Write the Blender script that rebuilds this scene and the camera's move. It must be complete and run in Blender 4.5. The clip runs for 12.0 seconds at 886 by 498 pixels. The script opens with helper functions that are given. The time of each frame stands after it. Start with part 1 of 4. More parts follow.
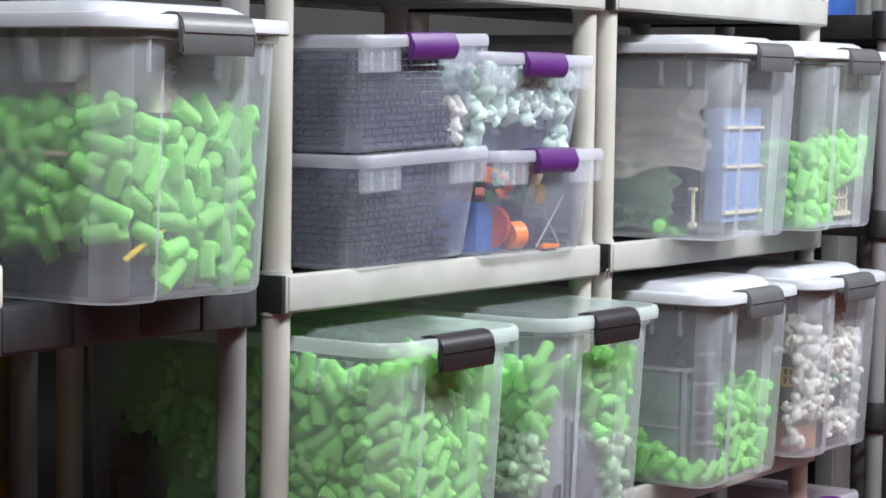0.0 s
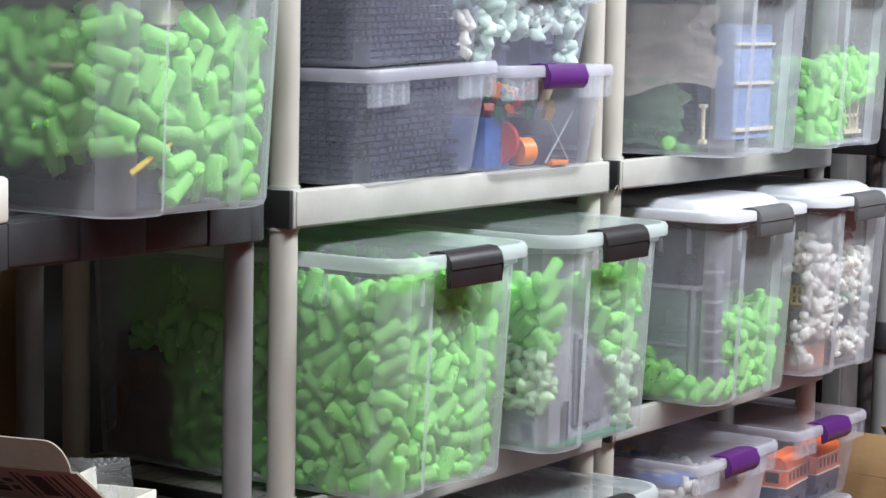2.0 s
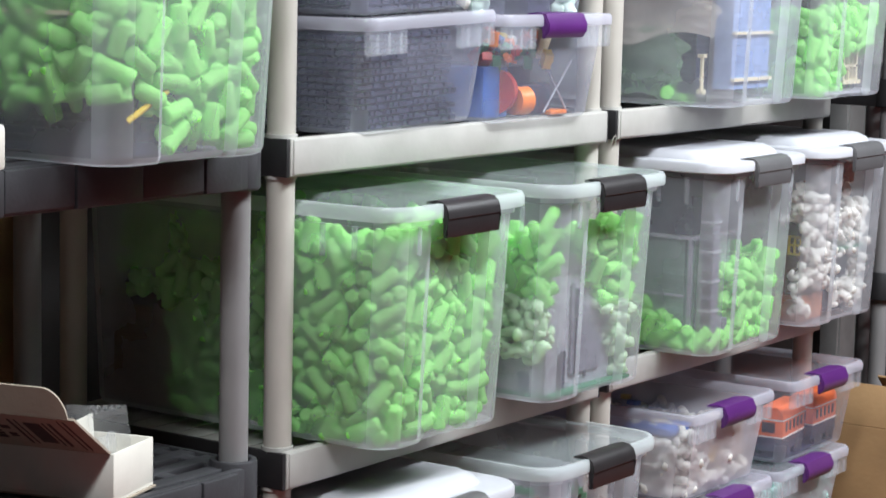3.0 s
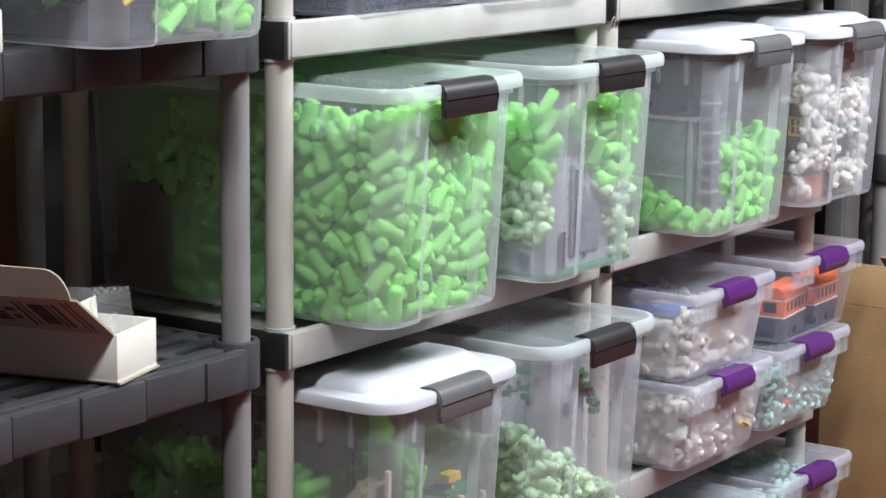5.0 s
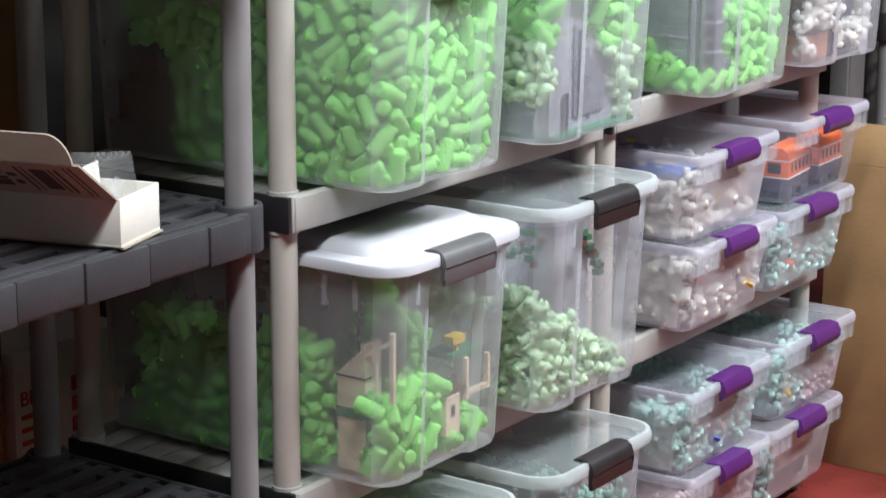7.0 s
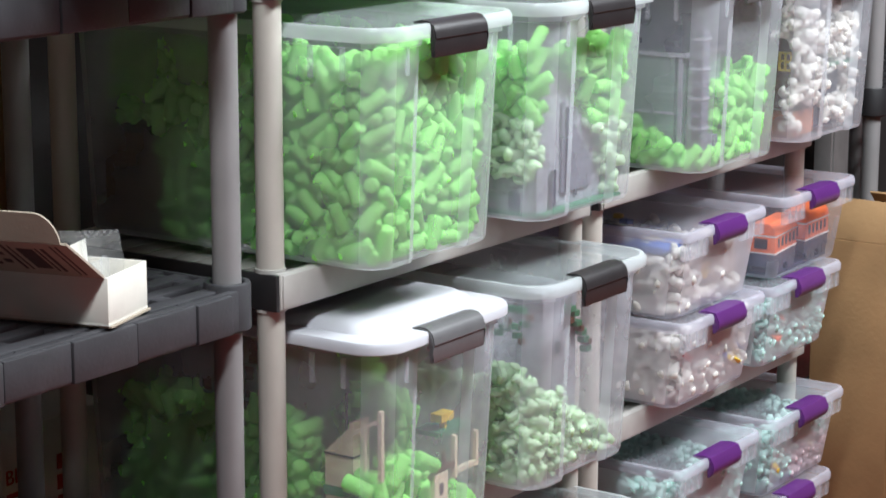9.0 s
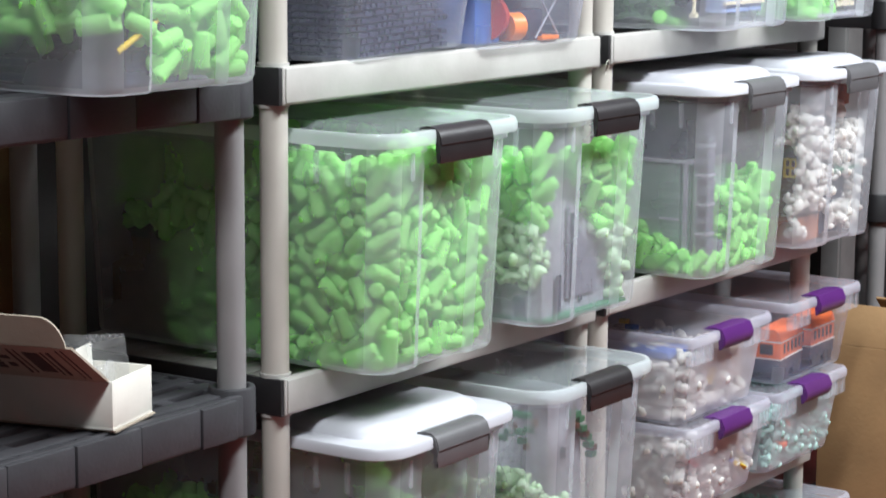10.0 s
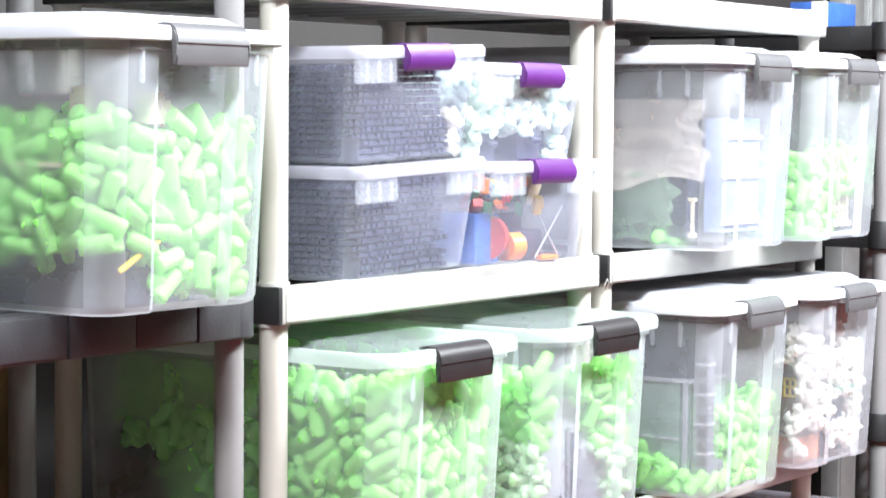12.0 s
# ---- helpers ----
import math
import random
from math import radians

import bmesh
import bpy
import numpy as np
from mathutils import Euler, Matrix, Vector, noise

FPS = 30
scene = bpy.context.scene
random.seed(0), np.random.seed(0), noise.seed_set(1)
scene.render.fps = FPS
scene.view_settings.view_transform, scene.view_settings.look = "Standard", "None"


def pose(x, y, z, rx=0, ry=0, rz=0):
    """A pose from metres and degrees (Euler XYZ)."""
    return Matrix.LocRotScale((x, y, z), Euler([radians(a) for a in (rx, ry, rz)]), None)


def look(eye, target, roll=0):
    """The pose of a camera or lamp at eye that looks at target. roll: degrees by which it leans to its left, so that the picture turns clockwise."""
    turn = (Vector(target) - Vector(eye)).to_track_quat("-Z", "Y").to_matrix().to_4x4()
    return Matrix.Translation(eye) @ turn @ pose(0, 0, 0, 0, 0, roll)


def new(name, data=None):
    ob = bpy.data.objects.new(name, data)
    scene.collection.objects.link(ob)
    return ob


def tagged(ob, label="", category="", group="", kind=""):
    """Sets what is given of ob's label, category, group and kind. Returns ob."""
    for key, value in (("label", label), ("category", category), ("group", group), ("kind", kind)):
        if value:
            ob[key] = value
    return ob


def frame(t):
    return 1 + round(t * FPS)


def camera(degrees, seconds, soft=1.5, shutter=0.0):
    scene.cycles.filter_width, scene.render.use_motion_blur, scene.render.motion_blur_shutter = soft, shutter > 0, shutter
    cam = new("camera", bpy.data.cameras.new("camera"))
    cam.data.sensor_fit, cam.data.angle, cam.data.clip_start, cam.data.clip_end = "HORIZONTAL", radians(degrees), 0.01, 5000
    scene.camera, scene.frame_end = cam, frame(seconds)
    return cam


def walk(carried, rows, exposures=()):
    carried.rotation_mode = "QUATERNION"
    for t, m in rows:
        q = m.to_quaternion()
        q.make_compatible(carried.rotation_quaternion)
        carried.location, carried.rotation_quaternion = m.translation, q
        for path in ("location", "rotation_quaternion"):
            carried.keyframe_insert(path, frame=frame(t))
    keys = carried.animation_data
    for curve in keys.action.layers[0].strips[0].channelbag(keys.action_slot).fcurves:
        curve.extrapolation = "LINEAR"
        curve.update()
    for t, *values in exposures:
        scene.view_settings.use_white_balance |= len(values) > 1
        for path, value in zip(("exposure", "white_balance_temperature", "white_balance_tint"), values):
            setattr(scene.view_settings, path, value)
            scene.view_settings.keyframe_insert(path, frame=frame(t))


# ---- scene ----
cam = camera(23.02, 12.0, soft=1.5, shutter=0.5)
# seconds, x, y, z, tilt from straight down, heading, lean
ROWS = [
    (0.0, -2.3006, -1.8256, 1.6230, 85.857, -55.731, 0.886),
    (0.5, -2.2936, -1.8217, 1.6240, 85.053, -55.682, 0.881),
    (1.0, -2.2881, -1.8168, 1.6202, 84.252, -55.701, 0.992),
    (1.5, -2.2890, -1.8160, 1.6169, 83.907, -55.644, 0.954),
    (2.0, -2.2859, -1.8111, 1.6145, 83.759, -55.613, 1.084),
    (2.5, -2.2857, -1.8180, 1.6187, 83.228, -55.465, 1.006),
    (3.0, -2.2845, -1.8159, 1.6154, 82.406, -55.629, 1.318),
    (3.2, -2.2853, -1.8227, 1.6124, 82.027, -55.618, 1.129),
    (5.0, -2.2958, -1.8459, 1.5979, 79.669, -55.357, 0.625),
    (5.5, -2.2977, -1.8489, 1.5954, 79.263, -55.226, 0.507),
    (6.0, -2.2983, -1.8481, 1.5920, 78.235, -55.115, 0.502),
    (6.5, -2.2941, -1.8446, 1.5966, 76.973, -55.236, 0.444),
    (6.7, -2.2925, -1.8470, 1.5963, 76.636, -55.207, 0.287),
    (7.5, -2.2870, -1.8370, 1.5900, 75.500, -55.450, 0.160),
    (8.3, -2.2812, -1.8275, 1.5853, 76.161, -55.884, 0.062),
    (8.5, -2.2845, -1.8305, 1.5897, 76.919, -56.068, 0.166),
    (9.0, -2.2884, -1.8343, 1.5991, 78.013, -55.712, 0.154),
    (9.5, -2.2909, -1.8409, 1.5987, 79.359, -55.791, -0.007),
    (10.0, -2.2917, -1.8436, 1.6039, 80.721, -55.459, 0.318),
    (10.5, -2.2900, -1.8478, 1.6051, 81.948, -55.162, 0.140),
    (11.0, -2.2946, -1.8471, 1.6069, 83.740, -55.076, -0.072),
    (11.5, -2.2925, -1.8412, 1.6027, 85.270, -55.614, 0.233),
    (12.0, -2.2908, -1.8371, 1.6079, 86.416, -55.516, 0.406),
]
walk(
    cam,
    [(t, pose(x, y, z, rx, 0, rz) @ pose(0, 0, 0, 0, 0, roll)) for t, x, y, z, rx, rz, roll in ROWS],
    [(0.0, 0.06), (3.0, 0.18), (5.0, 0.32), (6.5, 0.45), (8.5, 0.47), (10.5, 0.26), (11.2, 0.20), (11.5, 0.50), (12.0, 1.4)],
)

# ---- light ----
K = 0.93  # metres to one unit of the plan
UP = 0.175  # floor below the plan's zero


def P(x, y, z):
    return Vector((K * x, K * y, K * (z + UP)))


world = bpy.data.worlds.new("room_world")
scene.world = world
world.use_nodes = True
world.node_tree.nodes["Background"].inputs[0].default_value = (0.75, 0.82, 1.0, 1)
world.node_tree.nodes["Background"].inputs[1].default_value = 0.010


def tube_light(name, place, target, size, watts, colour):
    data = bpy.data.lights.new(name, "AREA")
    data.shape, data.size, data.size_y = "RECTANGLE", size[0], size[1]
    data.energy, data.color = watts, colour
    ob = new(name, data)
    ob.matrix_world = look(place, target)
    return ob


for nm, x, y, w in (("aisle_light_west", -1.20, -1.10, 57), ("aisle_light", 0.75, -1.40, 68), ("aisle_light_east", 2.20, -1.75, 98)):
    tube_light(nm, P(x, y, 3.1), P(x, y + 0.35, 0.0), (1.25, 0.25), w, (0.88, 0.95, 1.0))


# ---- materials ----
def material(name, colour, rough=0.5, metal=0.0, vary=0.12, scale=18.0, bump=0.15, fine=160.0, island=0.0, stain=None, subsurf=0.0, glow_through=0.0, shine=0.5):
    m = bpy.data.materials.new(name)
    m.use_nodes = True
    nt = m.node_tree
    b = nt.nodes["Principled BSDF"]
    co = nt.nodes.new("ShaderNodeTexCoord")
    n1 = nt.nodes.new("ShaderNodeTexNoise")
    n1.inputs["Scale"].default_value, n1.inputs["Detail"].default_value = scale, 4
    n2 = nt.nodes.new("ShaderNodeTexNoise")
    n2.inputs["Scale"].default_value, n2.inputs["Detail"].default_value = fine, 3
    nt.links.new(co.outputs["Object"], n1.inputs["Vector"])
    nt.links.new(co.outputs["Object"], n2.inputs["Vector"])
    ramp = nt.nodes.new("ShaderNodeMix")
    ramp.data_type = "RGBA"
    dark = [c * (1 - vary) for c in colour]
    lite = [min(1, c * (1 + vary)) for c in colour]
    if stain:
        dark = stain
    ramp.inputs[6].default_value, ramp.inputs[7].default_value = (*dark, 1), (*lite, 1)
    rng = nt.nodes.new("ShaderNodeMapRange")
    rng.inputs[1].default_value, rng.inputs[2].default_value = 0.35, 0.65
    nt.links.new(n1.outputs["Fac"], rng.inputs[0])
    nt.links.new(rng.outputs[0], ramp.inputs[0])
    last = ramp.outputs[2]
    if island:
        geo = nt.nodes.new("ShaderNodeNewGeometry")
        hsv = nt.nodes.new("ShaderNodeHueSaturation")
        r2 = nt.nodes.new("ShaderNodeMapRange")
        r2.inputs[3].default_value, r2.inputs[4].default_value = 1 - island, 1 + island
        nt.links.new(geo.outputs["Random Per Island"], r2.inputs[0])
        nt.links.new(r2.outputs[0], hsv.inputs["Value"])
        nt.links.new(last, hsv.inputs["Color"])
        last = hsv.outputs[0]
    nt.links.new(last, b.inputs["Base Color"])
    b.inputs["Roughness"].default_value, b.inputs["Metallic"].default_value = rough, metal
    b.inputs["Specular IOR Level"].default_value = shine
    r3 = nt.nodes.new("ShaderNodeMapRange")
    r3.inputs[3].default_value, r3.inputs[4].default_value = max(0.05, rough - 0.1), min(1, rough + 0.1)
    nt.links.new(n2.outputs["Fac"], r3.inputs[0])
    nt.links.new(r3.outputs[0], b.inputs["Roughness"])
    if subsurf:
        b.inputs["Subsurface Weight"].default_value = subsurf
        b.inputs["Subsurface Radius"].default_value = (0.01, 0.012, 0.008)
    if glow_through:
        tl, mx = nt.nodes.new("ShaderNodeBsdfTranslucent"), nt.nodes.new("ShaderNodeMixShader")
        mx.inputs[0].default_value = glow_through
        nt.links.new(last, tl.inputs[0])
        nt.links.new(b.outputs[0], mx.inputs[1])
        nt.links.new(tl.outputs[0], mx.inputs[2])
        nt.links.new(mx.outputs[0], nt.nodes["Material Output"].inputs[0])
    if bump:
        bp = nt.nodes.new("ShaderNodeBump")
        bp.inputs["Strength"].default_value, bp.inputs["Distance"].default_value = bump, 0.002
        nt.links.new(n2.outputs["Fac"], bp.inputs["Height"])
        nt.links.new(bp.outputs[0], b.inputs["Normal"])
    return m


def plastic(name, tint, haze, rough=0.28, vary=0.25):
    """Frosted clear plastic: most light goes straight through, some is scattered by the milky sheet."""
    m = bpy.data.materials.new(name)
    m.use_nodes = True
    nt = m.node_tree
    out = nt.nodes["Material Output"]
    b = nt.nodes["Principled BSDF"]
    b.inputs["Base Color"].default_value = (*tint, 1)
    b.inputs["Roughness"].default_value = rough
    tr = nt.nodes.new("ShaderNodeBsdfTransparent")
    tr.inputs[0].default_value = (0.97, 0.975, 0.98, 1)
    tl = nt.nodes.new("ShaderNodeBsdfTranslucent")
    tl.inputs[0].default_value = (*tint, 1)
    milk = nt.nodes.new("ShaderNodeMixShader")
    milk.inputs[0].default_value = 0.35
    nt.links.new(b.outputs[0], milk.inputs[1])
    nt.links.new(tl.outputs[0], milk.inputs[2])
    co = nt.nodes.new("ShaderNodeTexCoord")
    no = nt.nodes.new("ShaderNodeTexNoise")
    no.inputs["Scale"].default_value, no.inputs["Detail"].default_value = 7.0, 5
    nt.links.new(co.outputs["Object"], no.inputs["Vector"])
    r = nt.nodes.new("ShaderNodeMapRange")
    r.inputs[1].default_value, r.inputs[2].default_value = 0.3, 0.7
    r.inputs[3].default_value, r.inputs[4].default_value = haze * (1 - vary), haze * (1 + vary)
    nt.links.new(no.outputs["Fac"], r.inputs[0])
    mix = nt.nodes.new("ShaderNodeMixShader")
    nt.links.new(r.outputs[0], mix.inputs[0])
    nt.links.new(tr.outputs[0], mix.inputs[1])
    nt.links.new(milk.outputs[0], mix.inputs[2])
    nt.links.new(mix.outputs[0], out.inputs[0])
    return m


M = {}
M["white_resin"] = material("white_resin", (0.43, 0.415, 0.39), 0.5, vary=0.06, scale=9, bump=0.1, stain=(0.37, 0.355, 0.33))
M["grey_resin"] = material("grey_resin", (0.036, 0.035, 0.039), 0.5, vary=0.15, scale=14, bump=0.2)
M["grey_post"] = material("grey_post", (0.22, 0.21, 0.21), 0.45, vary=0.06, scale=10, bump=0.06)
M["white_post"] = material("white_post", (0.46, 0.43, 0.385), 0.42, vary=0.05, scale=10, bump=0.06)
M["black_resin"] = material("black_resin", (0.014, 0.013, 0.014), 0.5, vary=0.2, bump=0.2)
M["body"] = plastic("frosted_clear", (0.80, 0.82, 0.89), 0.29)
M["clear"] = plastic("clear_plastic", (0.74, 0.75, 0.92), 0.23)
# corner haze of a grazing view, put into two milkier sheets
M["edge"] = plastic("corner_haze", (0.84, 0.86, 0.93), 0.39)
M["thin_edge"] = plastic("faint_corner_haze", (0.80, 0.82, 0.93), 0.27)
M["milky"] = plastic("milky_clear_plastic", (0.86, 0.85, 0.92), 0.52)
M["step"] = plastic("milky_step", (0.84, 0.88, 0.93), 0.52)
M["rim"] = plastic("clear_rim", (0.85, 0.87, 0.93), 0.19)
M["lid_clear"] = plastic("milky_lid", (0.78, 0.86, 0.87), 0.22, 0.2, 0.1)
M["lid_lilac"] = plastic("lilac_clear_lid", (0.82, 0.80, 0.90), 0.24, 0.2, 0.1)
M["lid_rim"] = plastic("milky_lid_rim", (0.86, 0.91, 0.92), 0.50, 0.25, 0.05)
M["lilac_rim"] = plastic("lilac_lid_rim", (0.84, 0.82, 0.92), 0.35, 0.25, 0.05)
M["lid_white"] = material("white_lid", (0.50, 0.50, 0.535), 0.36, vary=0.03, bump=0.0)
M["latch_black"] = material("black_latch", (0.02, 0.017, 0.018), 0.38, vary=0.15, bump=0.1)
M["latch_grey"] = material("grey_latch", (0.10, 0.097, 0.10), 0.38, vary=0.08, bump=0.1)
M["latch_purple"] = material("purple_latch", (0.085, 0.017, 0.135), 0.35, vary=0.1, bump=0.08)
M["green"] = material("green_foam", (0.42, 0.88, 0.27), 0.75, vary=0.08, scale=30, bump=0.5, fine=260, island=0.14, glow_through=0.42, shine=0.15)
M["mint"] = material("mint_foam", (0.74, 0.93, 0.67), 0.7, vary=0.1, scale=30, bump=0.5, fine=260, island=0.12, glow_through=0.42, shine=0.15)
M["pale_mint"] = material("pale_mint_foam", (0.84, 0.96, 0.88), 0.7, vary=0.06, scale=30, bump=0.5, fine=260, island=0.08, glow_through=0.42, shine=0.15)
M["white"] = material("white_foam", (0.90, 0.87, 0.82), 0.75, vary=0.08, scale=30, bump=0.5, fine=260, island=0.1, glow_through=0.42, shine=0.15)
M["aqua"] = material("aqua_foam", (0.64, 0.86, 0.80), 0.7, vary=0.12, scale=30, bump=0.5, fine=260, island=0.16, glow_through=0.42, shine=0.15)
M["pink"] = material("pink_foam", (0.80, 0.66, 0.68), 0.7, vary=0.1, scale=30, bump=0.5, fine=260, island=0.12, glow_through=0.42, shine=0.15)
for nm, c in {
    "slate": (0.034, 0.037, 0.064), "t_grey": (0.32, 0.32, 0.36), "t_dark": (0.03, 0.03, 0.035), "t_tan": (0.64, 0.56, 0.40),
    "t_blue": (0.05, 0.13, 0.42), "t_green": (0.03, 0.17, 0.08), "t_brown": (0.10, 0.045, 0.02), "t_red": (0.42, 0.03, 0.02),
    "t_orange": (0.78, 0.20, 0.03), "t_yellow": (0.70, 0.48, 0.04), "t_white": (0.72, 0.70, 0.66), "t_rust": (0.38, 0.13, 0.06),
    "t_mid": (0.15, 0.15, 0.185), "t_violet": (0.36, 0.22, 0.36), "t_sand": (0.20, 0.28, 0.24), "t_coral": (0.85, 0.17, 0.05), "t_pale": (0.22, 0.30, 0.52),
}.items():
    M[nm] = material("toy_" + nm, c, 0.35, vary=0.1, scale=40, bump=0.05, island=0.3 if nm == "slate" else 0.1)
M["carton"] = material("corrugated_card", (0.34, 0.20, 0.09), 0.8, vary=0.14, scale=6, bump=0.3, fine=90)
M["tape"] = material("packing_tape", (0.27, 0.155, 0.065), 0.35, vary=0.08, bump=0.05)
M["card_in"] = material("card_inside", (0.36, 0.30, 0.235), 0.8, vary=0.1, scale=9, bump=0.2)
M["card_white"] = material("white_card", (0.72, 0.69, 0.62), 0.6, vary=0.04, bump=0.1)
M["ink"] = material("dark_ink", (0.06, 0.04, 0.035), 0.7, vary=0.1, bump=0)
M["red_ink"] = material("red_ink", (0.45, 0.06, 0.03), 0.7, vary=0.1, bump=0)
M["bag"] = plastic("plastic_bag", (0.86, 0.76, 0.69), 0.62, 0.16, 0.40)
M["green_bag"] = plastic("green_tinted_bag", (0.42, 0.60, 0.42), 0.38, 0.12, 0.6)
M["bubble"] = plastic("bubble_wrap", (0.80, 0.80, 0.82), 0.24, 0.08, 0.8)
M["bag_fill"] = material("bag_filling", (0.15, 0.12, 0.10), 0.6, vary=0.5, scale=25, bump=0.4)
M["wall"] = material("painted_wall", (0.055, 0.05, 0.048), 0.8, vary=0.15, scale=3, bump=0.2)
M["ceiling"] = material("ceiling_paint", (0.55, 0.55, 0.55), 0.85, vary=0.08, scale=3, bump=0.1)
M["floor"] = material("red_floor_paint", (0.20, 0.030, 0.024), 0.45, vary=0.25, scale=5, bump=0.25, fine=60)
M["metal"] = material("pale_metal", (0.50, 0.51, 0.50), 0.45, metal=0.3, vary=0.06, bump=0.05)


# ---- mesh helpers ----
def part(name, bm, mat, parent=None, label="", smooth=True):
    me = bpy.data.meshes.new(name)
    bmesh.ops.recalc_face_normals(bm, faces=bm.faces)
    bm.to_mesh(me)
    bm.free()
    me.materials.append(M[mat])
    if smooth:
        for f in me.polygons:
            f.use_smooth = True
        me.set_sharp_from_angle(angle=radians(38))
    ob = new(name, me)
    if parent:
        ob.parent = parent
    if label:
        tagged(ob, label)
    return ob


def thing(name, m, label, category, group="", kind=""):
    ob = new(name)
    ob.empty_display_size = 0.05
    ob.matrix_world = m
    return tagged(ob, label, category, group, kind)


def block(bm, x0, x1, y0, y1, z0, z1, bevel=0.0, m=None):
    """A box between two corners, with bevelled edges."""
    made = bmesh.ops.create_cube(bm, size=1)["verts"]
    t = Matrix.Translation(((x0 + x1) / 2, (y0 + y1) / 2, (z0 + z1) / 2)) @ Matrix.Diagonal((abs(x1 - x0), abs(y1 - y0), abs(z1 - z0), 1))
    bmesh.ops.transform(bm, matrix=(m or Matrix()) @ t, verts=made)
    if bevel:
        edges = list({e for v in made for e in v.link_edges})
        bmesh.ops.bevel(bm, geom=edges, offset=bevel, segments=2, affect="EDGES", profile=0.5)
    return made


def rod(bm, a, b, r, n=16, r2=None):
    a, b = Vector(a), Vector(b)
    m = Matrix.Translation((a + b) / 2) @ (b - a).to_track_quat("Z", "Y").to_matrix().to_4x4()
    bmesh.ops.create_cone(bm, cap_ends=True, segments=n, radius1=r, radius2=r if r2 is None else r2, depth=(b - a).length, matrix=m)


def ring(w, l, r, z, y0=0.0, n=7, notch=None):
    """A rounded rectangle, w wide and l long, its front side on y0; notch: half width and depth of a recess in the front."""
    pts = []
    for cx, cy, a0 in ((w / 2 - r, y0 + l - r, 0), (-w / 2 + r, y0 + l - r, 90), (-w / 2 + r, y0 + r, 180), (w / 2 - r, y0 + r, 270)):
        for i in range(n):
            a = radians(a0 + 90 * i / (n - 1))
            pts.append((cx + r * math.cos(a), cy + r * math.sin(a), z))
        if notch and a0 == 180:
            nw, nd = notch
            pts += [(-nw, y0, z), (-nw + 0.004, y0 + nd * 0.6, z), (-nw + 0.010, y0 + nd, z), (nw - 0.010, y0 + nd, z), (nw - 0.004, y0 + nd * 0.6, z), (nw, y0, z)]
    return pts


def loft(bm, rings, close_first=True, close_last=False):
    vs = [[bm.verts.new(p) for p in r] for r in rings]
    n = len(vs[0])
    for a, b in zip(vs, vs[1:]):
        for i in range(n):
            bm.faces.new((a[i], a[(i + 1) % n], b[(i + 1) % n], b[i]))
    if close_first:
        bm.faces.new(vs[0])
    if close_last:
        bm.faces.new(vs[-1])


def prism(bm, profile, x0, x1):
    """A closed y-z profile drawn out along x."""
    a = [bm.verts.new((x0, y, z)) for y, z in profile]
    b = [bm.verts.new((x1, y, z)) for y, z in profile]
    n = len(a)
    for i in range(n):
        bm.faces.new((a[i], a[(i + 1) % n], b[(i + 1) % n], b[i]))
    bm.faces.new(a)
    bm.faces.new(b)


# ---- setting ----
def slab(name, x0, x1, y0, y1, z0, z1, mat, label):
    bm = bmesh.new()
    a, b = P(x0, y0, z0), P(x1, y1, z1)
    block(bm, a.x, b.x, a.y, b.y, a.z, b.z)
    return tagged(part(name, bm, mat, None, label, smooth=False), label, name.split("_")[0], kind="structure")


BACK = 1.0
slab("floor", -4.2, 5.2, -5.2, BACK, -0.30, -0.175, "floor", "worn red painted concrete floor with scuffs")
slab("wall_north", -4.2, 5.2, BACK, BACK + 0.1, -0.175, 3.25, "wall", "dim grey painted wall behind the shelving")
slab("wall_south", -4.2, 5.2, -5.3, -5.2, -0.175, 3.25, "wall", "plain grey painted wall")
slab("wall_west", -4.3, -4.2, -5.2, BACK, -0.175, 3.25, "wall", "plain grey painted wall")
slab("wall_east", 5.2, 5.3, -5.2, BACK, -0.175, 3.25, "wall", "plain grey painted wall")
slab("ceiling", -4.3, 5.3, -5.3, BACK + 0.1, 3.25, 3.35, "ceiling", "plain pale ceiling")

# ---- shelving units ----
W, D = 0.914 * K, 0.480 * K
TOPS = [1.775, 1.300, 0.836, 0.369, -0.100]
POST = 0.0198


PX, PY = 0.0195, 0.030  # a post's centre from the unit's corner
SHARED = {}


def shared(name, mat, parent, key, where, make):
    """A part whose mesh is built once for each key and then shared."""
    if key not in SHARED:
        bm = bmesh.new()
        make(bm)
        first = part(name, bm, mat, parent)
        SHARED[key] = first.data
    else:
        first = new(name, SHARED[key])
        first.parent = parent
    first.location = where
    return first


def cup(bm, r0, r1, z0, z1, n=28):
    """An open sleeve round a post, with a rounded rim and a sunken floor."""
    prof = [(r0 * 0.5, z0), (r1 - 0.003, z0), (r1, z0 + 0.003), (r1, z1 - 0.003), (r1 - 0.0015, z1), (r0 + 0.002, z1), (r0, z1 - 0.002), (r0, z1 - 0.018), (r0 * 0.5, z1 - 0.018)]
    rows = [[bm.verts.new((r * math.cos(2 * math.pi * i / n), r * math.sin(2 * math.pi * i / n), z)) for i in range(n)] for r, z in prof]
    for a, b in zip(rows, rows[1:] + rows[:1]):
        for i in range(n):
            bm.faces.new((a[i], a[(i + 1) % n], b[(i + 1) % n], b[i]))


